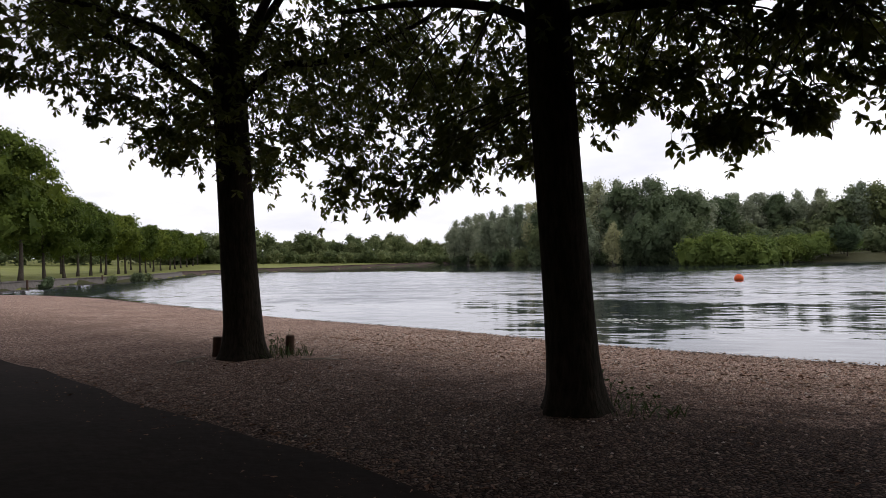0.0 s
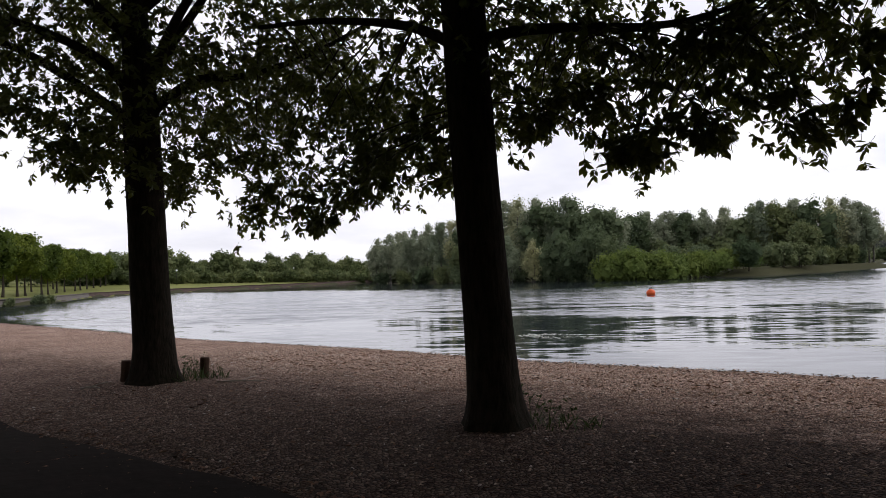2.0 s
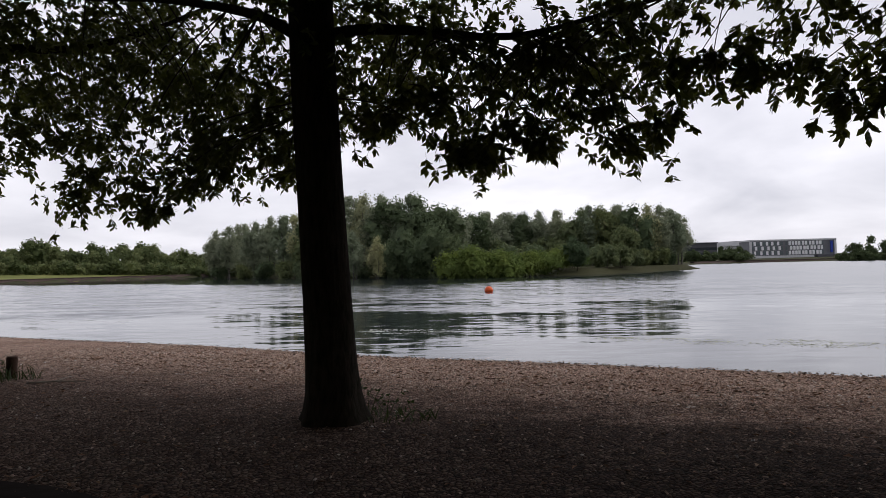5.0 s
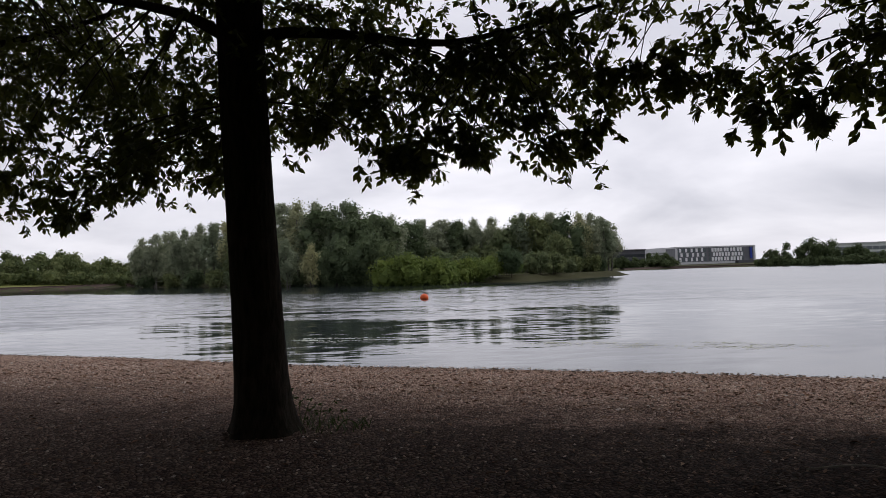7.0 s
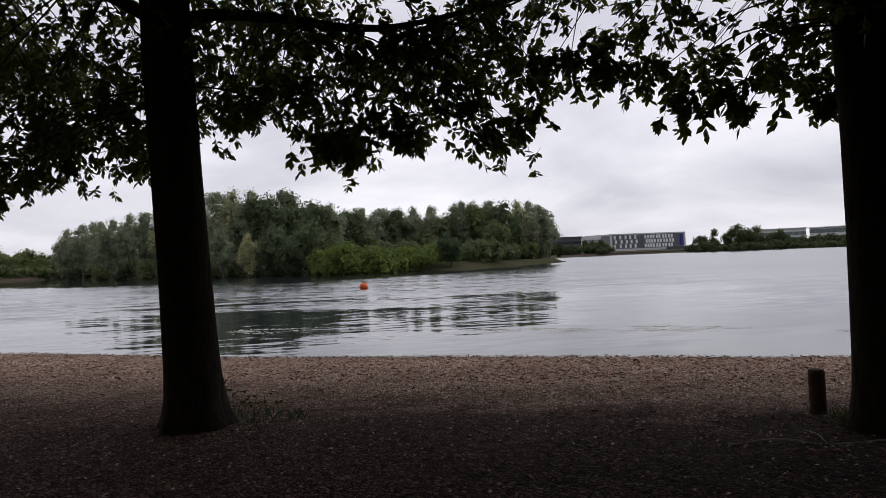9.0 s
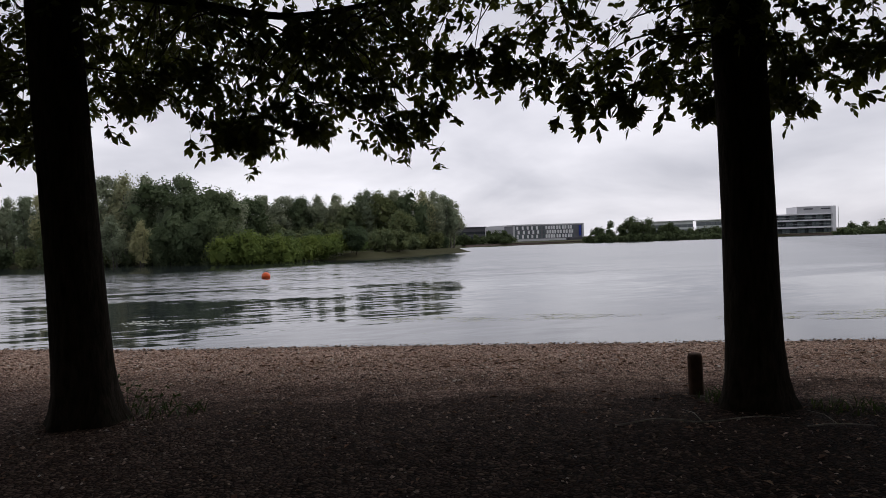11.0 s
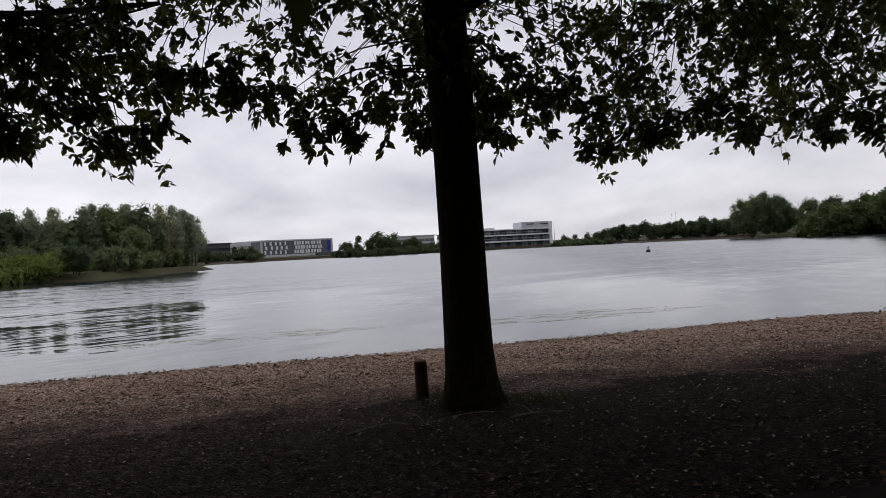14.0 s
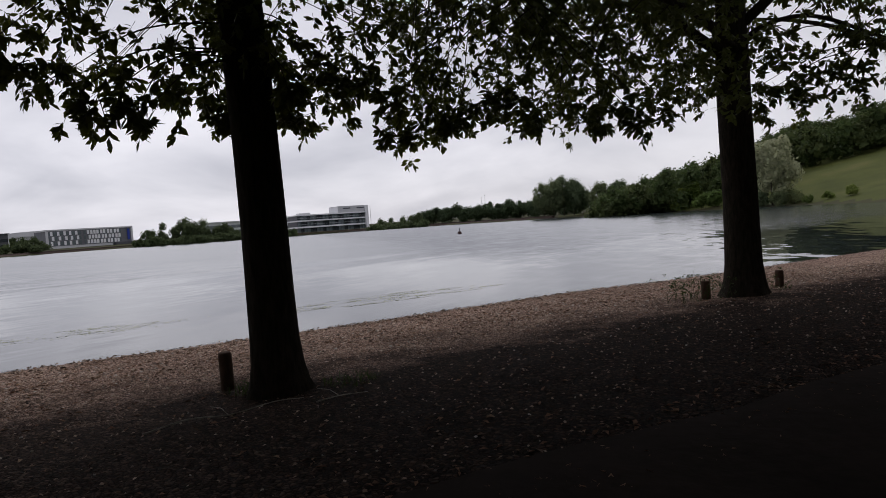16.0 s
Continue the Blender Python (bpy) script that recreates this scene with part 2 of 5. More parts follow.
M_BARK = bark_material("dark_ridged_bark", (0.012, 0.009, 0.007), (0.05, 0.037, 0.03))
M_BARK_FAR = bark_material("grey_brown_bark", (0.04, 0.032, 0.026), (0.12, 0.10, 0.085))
M_BIRCH = bark_material("pale_bark", (0.06, 0.055, 0.05), (0.24, 0.22, 0.20))
M_LEAF = leaf_material("broad_leaf", (0.024, 0.040, 0.011), (0.075, 0.10, 0.024), (0.22, 0.24, 0.04), 0.3)
M_TWIG = plain_material("twig_bark", (0.05, 0.04, 0.03), 0.9)
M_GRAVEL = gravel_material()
M_GRASS = grass_material("park_grass", (0.15, 0.165, 0.05), (0.24, 0.245, 0.08), (0.33, 0.30, 0.12))
M_BANK = grass_material("rough_bank", (0.042, 0.042, 0.02), (0.075, 0.075, 0.034), (0.11, 0.098, 0.05))
M_HILL = grass_material("rough_hill_grass", (0.06, 0.072, 0.018), (0.115, 0.125, 0.032), (0.18, 0.16, 0.06))
M_ASPHALT = plain_material("worn_asphalt", (0.027, 0.02, 0.0165), 0.95, vary=0.3, scale=0.8, bump=0.5, spec=0.04)
M_WATER = water_material()
M_AVENUE = foliage_material("avenue_leaves", (0.04, 0.068, 0.011), (0.165, 0.212, 0.036))
M_WILLOW = foliage_material("grey_green_leaves", (0.22, 0.25, 0.16), (0.44, 0.47, 0.33))
M_DARK = foliage_material("dark_green_leaves", (0.08, 0.115, 0.06), (0.19, 0.23, 0.12))
M_FARLEAF = foliage_material("deep_green_leaves", (0.05, 0.078, 0.04), (0.115, 0.15, 0.07))
M_BUSH = foliage_material("bright_bush_leaves", (0.09, 0.135, 0.035), (0.19, 0.25, 0.065))
M_HEDGE = foliage_material("hedge_leaves", (0.04, 0.068, 0.022), (0.1, 0.135, 0.045))
M_HILLWOOD = foliage_material("hillside_leaves", (0.036, 0.06, 0.022), (0.092, 0.118, 0.046))
M_GORSE = foliage_material("yellow_flowering_leaves", (0.35, 0.28, 0.02), (0.6, 0.5, 0.04))
M_POST = plain_material("weathered_post_wood", (0.09, 0.055, 0.04), 0.9, vary=0.35, scale=9, bump=0.4, spec=0.08)
M_STICK = plain_material("bleached_dead_wood", (0.42, 0.38, 0.33), 0.85, vary=0.3, scale=12, bump=0.3)
M_STONE = plain_material("grey_stone_edging", (0.13, 0.115, 0.105), 0.9, vary=0.3, scale=1.5, bump=0.5)
M_REDSTONE = plain_material("reddish_stone_edging", (0.085, 0.06, 0.052), 0.9, vary=0.35, scale=1.0, bump=0.5)
M_WEED = plain_material("floating_pondweed", (0.34, 0.35, 0.2), 0.6, vary=0.35, scale=2)
M_PADS = plain_material("pale_floating_leaves", (0.42, 0.45, 0.36), 0.35, vary=0.2, scale=2)
M_BUOY = plain_material("orange_red_plastic", (0.75, 0.12, 0.03), 0.45, vary=0.12, scale=2)
M_DARKMETAL = plain_material("dark_metal", (0.03, 0.03, 0.035), 0.5, 0.6)
M_PLANT = leaf_material("weed_leaf", (0.02, 0.035, 0.01), (0.06, 0.085, 0.022), (0.06, 0.09, 0.02))

# ---- building helpers ----
WATER = -0.35


def part(name, bm, material, parent=None, label=""):
    """One mesh object from a bmesh, under parent."""
    me = bpy.data.meshes.new(name)
    bm.to_mesh(me)
    bm.free()
    me.materials.append(material)
    ob = new(name, me)
    ob.parent = parent
    return tagged(ob, label)


def soup(name, verts, faces, material, parent=None, label="", smooth=False):
    """One mesh object from arrays of corners and faces (all triangles or all quads)."""
    me = bpy.data.meshes.new(name)
    verts, faces = np.asarray(verts, np.float32), np.asarray(faces, np.int32)
    k = faces.shape[1]
    me.vertices.add(len(verts))
    me.vertices.foreach_set("co", verts.ravel())
    me.loops.add(faces.size)
    me.loops.foreach_set("vertex_index", faces.ravel())
    me.polygons.add(len(faces))
    me.polygons.foreach_set("loop_start", np.arange(0, faces.size, k, dtype=np.int32))
    me.polygons.foreach_set("loop_total", np.full(len(faces), k, np.int32))
    if smooth:
        me.polygons.foreach_set("use_smooth", np.ones(len(faces), bool))
    me.update(calc_edges=True)
    me.validate()
    me.materials.append(material)
    ob = new(name, me)
    ob.parent = parent
    return tagged(ob, label)


def base(name, x, y, z, turn=0.0):
    """An empty at the foot of a thing."""
    e = new(name)
    e.matrix_basis = pose(x, y, z, 0, 0, turn)
    return e


def box_bm(x0, x1, y0, y1, z0, z1, bevel=0.0):
    bm = bmesh.new()
    bmesh.ops.create_cube(bm, size=1.0)
    bmesh.ops.transform(bm, matrix=Matrix.Translation(((x0 + x1) / 2, (y0 + y1) / 2, (z0 + z1) / 2)) @ Matrix.Diagonal((x1 - x0, y1 - y0, z1 - z0, 1)), verts=bm.verts)
    if bevel:
        bmesh.ops.bevel(bm, geom=bm.edges[:], offset=bevel, segments=2, affect="EDGES")
    return bm


def tube(path, radii, sides=10, wobble=0.0, rng=None):
    """Corners and quads of a tapered tube along a path."""
    path = [Vector(p) for p in path]
    rings, faces = [], []
    up = Vector((0.3, 0.9, 0.2))
    for i, p in enumerate(path):
        d = (path[min(i + 1, len(path) - 1)] - path[max(i - 1, 0)]).normalized()
        a = d.cross(up).normalized()
        b = d.cross(a).normalized()
        for j in range(sides):
            t = 2 * math.pi * j / sides
            r = radii[i] * (1 + (wobble * (rng.random() - 0.5) if rng is not None else 0))
            rings.append(p + a * (r * math.cos(t)) + b * (r * math.sin(t)))
    for i in range(len(path) - 1):
        for j in range(sides):
            k = (j + 1) % sides
            faces.append((i * sides + j, i * sides + k, (i + 1) * sides + k, (i + 1) * sides + j))
    n = len(rings)
    rings += [path[0], path[-1]]
    for j in range(sides):
        k = (j + 1) % sides
        faces.append((n, k, j, n))
        faces.append((n + 1, (len(path) - 1) * sides + j, (len(path) - 1) * sides + k, n + 1))
    return rings, faces


def tube_bm(path, radii, sides=10, wobble=0.0, rng=None):
    verts, faces = tube(path, radii, sides, wobble, rng)
    bm = bmesh.new()
    vs = [bm.verts.new(v) for v in verts]
    for f in faces:
        u = list(dict.fromkeys(f))
        fc = bm.faces.new([vs[i] for i in u])
        fc.smooth = True
    bmesh.ops.recalc_face_normals(bm, faces=bm.faces[:])
    return bm


def bend(points, steps):
    """A smooth path through a few points."""
    pts = [Vector(p) for p in points]
    ext = [pts[0] * 2 - pts[1], *pts, pts[-1] * 2 - pts[-2]]
    out = []
    for i in range(1, len(ext) - 2):
        p0, p1, p2, p3 = ext[i - 1:i + 3]
        for s in range(steps):
            t = s / steps
            out.append(0.5 * ((2 * p1) + (p2 - p0) * t + (2 * p0 - 5 * p1 + 4 * p2 - p3) * t * t + (3 * p1 - p0 - 3 * p2 + p3) * t ** 3))
    return out + [pts[-1]]


def polar(bearing, distance, z=0.0):
    a = radians(bearing)
    return Vector((distance * math.sin(a), distance * math.cos(a), z))


# ---- the lake and the ground ----
BEACH = [(75, -62), (45, -27), (27.3, -8.5), (19.5, -1.2), (17.5, 1.4), (13.25, 5.25), (10.6, 7.9), (8.45, 10.2), (6.15, 12.5), (3.67, 14.8), (-0.1, 19.6), (-6.1, 25.8), (-14, 36), (-25, 49.5), (-33, 57.5), (-40, 63), (-50, 69), (-58, 71)]
QUAY = [(-58, 71), (-49, 77), (-51, 90), (-53, 101), (-48, 108), (-55, 140), (-60, 160), (-54, 190), (-42, 207), (0, 252), (60, 275)]
FAR = [(60, 275), (150, 270), (190, 230), (225, 245), (255, 228), (285, 208), (330, 165), (352, 130), (340, 90), (312, 62), (298, 40)]
EAST = [(298, 40), (290, 15), (240, 2), (200, -15), (178, -33), (143, -41), (125, -60), (110, -90), (75, -62)]
LAKE = BEACH[:-1] + QUAY[:-1] + FAR[:-1] + EAST[:-1]
ISLAND = [(3, 208), (14, 165), (23, 141), (36, 121), (44, 113), (48, 99), (58, 95), (70, 101), (88, 109), (100, 120), (112, 137), (116, 150), (100, 170), (70, 200), (35, 225), (10, 228)]


def edge_distance(p, loop, closed=True):
    """Distance of many points to a broken line, and the number of the nearest stretch."""
    best, which = np.full(len(p), 1e9), np.zeros(len(p), int)
    for i in range(len(loop) if closed else len(loop) - 1):
        a, b = np.array(loop[i], float), np.array(loop[(i + 1) % len(loop)], float)
        d = b - a
        t = np.clip(((p - a) @ d) / (d @ d), 0, 1)
        q = np.hypot(*(p - a - t[:, None] * d).T)
        nearer = q < best
        best[nearer], which[nearer] = q[nearer], i
    return best, which


def inside(p, loop):
    hit = np.zeros(len(p), bool)
    for i in range(len(loop)):
        (x0, y0), (x1, y1) = loop[i], loop[(i + 1) % len(loop)]
        if y0 != y1:
            hit ^= ((p[:, 1] < y0) != (p[:, 1] < y1)) & (p[:, 0] < x0 + (p[:, 1] - y0) * (x1 - x0) / (y1 - y0))
    return hit


N_BEACH, N_QUAY, N_FAR = len(BEACH) - 1, len(QUAY) - 1, len(FAR) - 1


def terrain(p):
    """Height of the ground, and its kind: 0 shingle, 1 grass, 2 rough bank."""
    p = np.asarray(p, float)
    d, which = edge_distance(p, LAKE)
    di, _ = edge_distance(p, ISLAND)
    wet, isle = inside(p, LAKE), inside(p, ISLAND)
    bed = WATER - np.minimum(np.minimum(d * 0.05, di * 0.1), 1.6)
    beach = np.minimum(WATER + d * 0.048, 0.0)
    quay = WATER + np.clip((d - 0.2) * 0.9, -0.05, 0.95) + np.clip(d - 8, 0, 150) * 0.045
    far = WATER + np.clip(d * 0.45, 0, 1.0) + np.clip(d - 20, 0, 300) * 0.012
    x, y = p[:, 0], p[:, 1]
    bearing = np.degrees(np.arctan2(x, y))
    rise = np.clip((bearing - 86) / 14, 0, 1) * np.clip((150 - bearing) / 25, 0, 1)
    hill = np.clip(d * 0.2, 0, 0.9) + WATER + np.clip(d - 4, 0, 90) * 0.21 * rise + np.clip(d - 20, 0, 300) * 0.012
    isl = WATER + np.clip(di * 0.4, 0, 1.0) + np.clip(di - 6, 0, 40) * 0.02
    land = np.select([which < N_BEACH, which < N_BEACH + N_QUAY, which < N_BEACH + N_QUAY + N_FAR], [beach, quay, far], hill)
    # the beach runs gently into the lawn behind the quay
    near_quay = np.clip((y - 0.9 * x - 112) / 30, 0, 1) * (which < N_BEACH)
    land = np.where(which < N_BEACH, land * (1 - near_quay) + near_quay * np.minimum(WATER + d * 0.12, 1.0), land)
    kind = np.select([which < N_BEACH, which < N_BEACH + N_QUAY, which < N_BEACH + N_QUAY + N_FAR], [0, 1, 2], 3)
    kind = np.where((which < N_BEACH) & (d > 26), 1, kind)
    z = np.where(wet, np.where(isle, isl, bed), land)
    # low swells in the shingle, none on the path or at the waterline
    for i in np.flatnonzero((which < N_BEACH) & ~wet & (np.hypot(x, y) < 45) & (x + y > 7)):
        z[i] += 0.025 * noise.noise(Vector((x[i] * 0.9, y[i] * 0.9, 0))) * min(1.0, d[i] / 4)
    kind = np.where(wet, np.where(isle | (di < 30), 2, np.where(which < N_BEACH, 0, 2)), kind)
    return z, kind


def height(x, y):
    return float(terrain([(x, y)])[0][0])


def build_ground():
    angles = np.concatenate([np.arange(-42, 118, 0.5), np.arange(118, 318, 4.0)])
    radii = [0.0, 0.6]
    while radii[-1] < 2600:
        radii.append(radii[-1] * 1.036 + 0.01)
    radii = np.array(radii[1:])
    a, r = np.meshgrid(np.radians(angles), radii)
    p = np.stack([(r * np.sin(a)).ravel(), (r * np.cos(a)).ravel()], 1)
    z, kind = terrain(p)
    n, m = len(radii), len(angles)
    idx = np.arange(n * m).reshape(n, m)
    nxt = np.roll(idx, -1, axis=1)
    faces = np.stack([idx[:-1], idx[1:], nxt[1:], nxt[:-1]], -1).reshape(-1, 4)
    verts = np.concatenate([np.column_stack([p, z]), [[0, 0, 0]]])
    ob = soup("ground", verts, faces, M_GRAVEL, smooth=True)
    hub = bmesh.new()
    hub.from_mesh(ob.data)
    hub.verts.ensure_lookup_table()
    for j in range(m):
        hub.faces.new([hub.verts[n * m], hub.verts[j], hub.verts[(j + 1) % m]][::-1]).smooth = True
    hub.to_mesh(ob.data)
    hub.free()
    ob.data.materials.append(M_GRASS)
    ob.data.materials.append(M_BANK)
    ob.data.materials.append(M_HILL)
    ids = np.zeros(len(ob.data.polygons), np.int32)
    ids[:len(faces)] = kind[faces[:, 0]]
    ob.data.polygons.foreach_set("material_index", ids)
    tagged(ob, "gently sloping ground of shingle beach, lawn and rough bank", "ground", kind="structure")


build_ground()
bm = bmesh.new()
bmesh.ops.create_grid(bm, x_segments=1, y_segments=1, size=1)
bmesh.ops.transform(bm, matrix=Matrix.Translation((160, 95, WATER)) @ Matrix.Diagonal((245, 205, 1, 1)), verts=bm.verts)
tagged(part("water", bm, M_WATER), "calm grey lake water with light wind ripples", "water", kind="structure")

# the tarmac path on which the walker stands, with its crisp edge along the shingle
ALONG, OUT = Vector((0.7071, -0.7071, 0)), Vector((0.7071, 0.7071, 0))
bm = bmesh.new()
rows = []
for i in range(121):
    s = -60 + i
    w = 3.32 + 0.06 * math.sin(s * 0.9) + 0.05 * math.sin(s * 2.3)
    rows.append([bm.verts.new(ALONG * s + OUT * w + Vector((0, 0, z))) for z in (-0.03, 0.012)] + [bm.verts.new(ALONG * s + OUT * -2.2 + Vector((0, 0, 0.03))), bm.verts.new(ALONG * s + OUT * -2.25 + Vector((0, 0, -0.03)))])
for a, b in zip(rows, rows[1:]):
    for k in range(3):
        bm.faces.new((a[k], b[k], b[k + 1], a[k + 1]))
bmesh.ops.recalc_face_normals(bm, faces=bm.faces[:])
tagged(part("path", bm, M_ASPHALT), "dark worn asphalt path beside the shingle", "path", kind="structure")


def edging(name, line, width, foot, top, material, label):
    """A kerb or revetment of coping stones along a shore, sloping down into the water."""
    bm = bmesh.new()
    pts = []
    for a, b in zip(line, line[1:]):
        a, b = Vector((*a, 0)), Vector((*b, 0))
        steps = max(2, int((b - a).length / 3))
        pts += [a.lerp(b, k / steps) for k in range(steps)]
    pts.append(Vector((*line[-1], 0)))
    prev = None
    for i, p in enumerate(pts):
        d = (pts[min(i + 1, len(pts) - 1)] - pts[max(i - 1, 0)]).normalized()
        o = Vector((-d.y, d.x, 0))
        prof = [(-0.25, foot), (0.35 * width, top - 0.18), (0.35 * width - 0.1, top - 0.16), (0.35 * width - 0.1, top), (width, top), (width, foot)]
        ring = [bm.verts.new(p + o * u + Vector((0, 0, v + 0.03 * math.sin(i * 1.7)))) for u, v in prof]
        if prev:
            for k in range(5):
                bm.faces.new((prev[k], ring[k], ring[k + 1], prev[k + 1]))
        prev = ring
    bmesh.ops.recalc_face_normals(bm, faces=bm.faces[:])
    return tagged(part(name, bm, material), label, "edging", kind="structure")


edging("quay_wall", QUAY[:7], 1.6, WATER - 0.5, WATER + 1.0, M_STONE, "low sloping grey stone edging of the lawn")
edging("quay_wall_far", QUAY[6:], 2.0, WATER - 0.5, WATER + 1.1, M_REDSTONE, "reddish stone edging along the far shore")
edging("far_embankment", FAR[2:], 2.5, WATER - 0.5, WATER + 1.1, M_REDSTONE, "dark stone embankment below the far buildings")

# ---- waterside trees ----


def unit(v):
    return v / np.maximum(np.linalg.norm(v, axis=-1, keepdims=True), 1e-9)


def leaf_sprays(rng, centres, outward, leaves=10, length=0.108, twig=0.11, plain=False):
    """Drooping twigs with pointed, folded leaves. Gives corners and triangles of leaves and of stems."""
    n = len(centres)
    d = unit(outward + rng.normal(0, 0.45, (n, 3)) + np.array([0, 0, -0.25]))
    side = unit(np.cross(d, np.array([0, 0, 1.0]) + rng.normal(0, 0.2, (n, 3))))
    lift = unit(np.cross(side, d))
    span = twig * rng.uniform(0.7, 1.25, n)
    centres = centres - d * span[:, None] * 0.6
    t = 0.2 + 0.8 * (np.arange(leaves) + 0.6) / leaves
    sign = np.where(np.arange(leaves) % 2, 1.0, -1.0)
    p = centres[:, None] + d[:, None] * (span[:, None] * t)[..., None] + np.array([0, 0, -0.06]) * (t ** 2)[None, :, None]
    fan = np.where(t > 0.85, 0.25, 1.0)
    ld = d[:, None] * 0.5 + side[:, None] * (sign * fan)[None, :, None] + rng.normal(0, 0.55, (n, leaves, 3)) + np.array([0, 0, -0.5])
    ld = unit(ld)
    wd = unit(np.cross(ld, lift[:, None] + rng.normal(0, 0.45, (n, leaves, 3))))
    nd = np.cross(wd, ld)
    size = length * rng.uniform(0.65, 1.25, (n, leaves, 1))
    b = p
    def edge(t, w):
        return b + ld * size * t + wd * size * w - nd * size * 0.05 * (1 - abs(2 * t - 1))

    tip = b + ld * size - nd * size * 0.12
    rib = b - nd * size * 0.02
    if plain:
        verts = np.stack([rib, edge(0.5, 0.23), tip, edge(0.5, -0.23)], 2).reshape(-1, 3)
        faces = (np.arange(n * leaves)[:, None, None] * 4 + np.array([[0, 2, 1], [0, 3, 2]])).reshape(-1, 3)
        return verts, faces, np.zeros((0, 3)), np.zeros((0, 3), int)
    verts = np.stack([rib, edge(0.3, 0.17), edge(0.6, 0.235), tip, edge(0.6, -0.235), edge(0.3, -0.17)], 2).reshape(-1, 3)
    k = np.arange(n * leaves)[:, None, None] * 6
    faces = (k + np.array([[0, 2, 1], [0, 3, 2], [0, 4, 3], [0, 5, 4]])).reshape(-1, 3)
    # stems
    s0, s1 = centres - d * 0.04, centres + d * span[:, None] + np.array([0, 0, -0.06])
    w = 0.0022
    sv = np.stack([s0 + side * w, s0 - side * w, s0 + lift * w * 1.6, s1 + side * w * 0.3, s1 - side * w * 0.3, s1 + lift * w * 0.4], 1).reshape(-1, 3)
    ks = np.arange(n)[:, None, None] * 6
    sf = (ks + np.array([[0, 1, 4], [0, 4, 3], [1, 2, 5], [1, 5, 4], [2, 0, 3], [2, 3, 5]])).reshape(-1, 3)
    return verts, faces, sv, sf


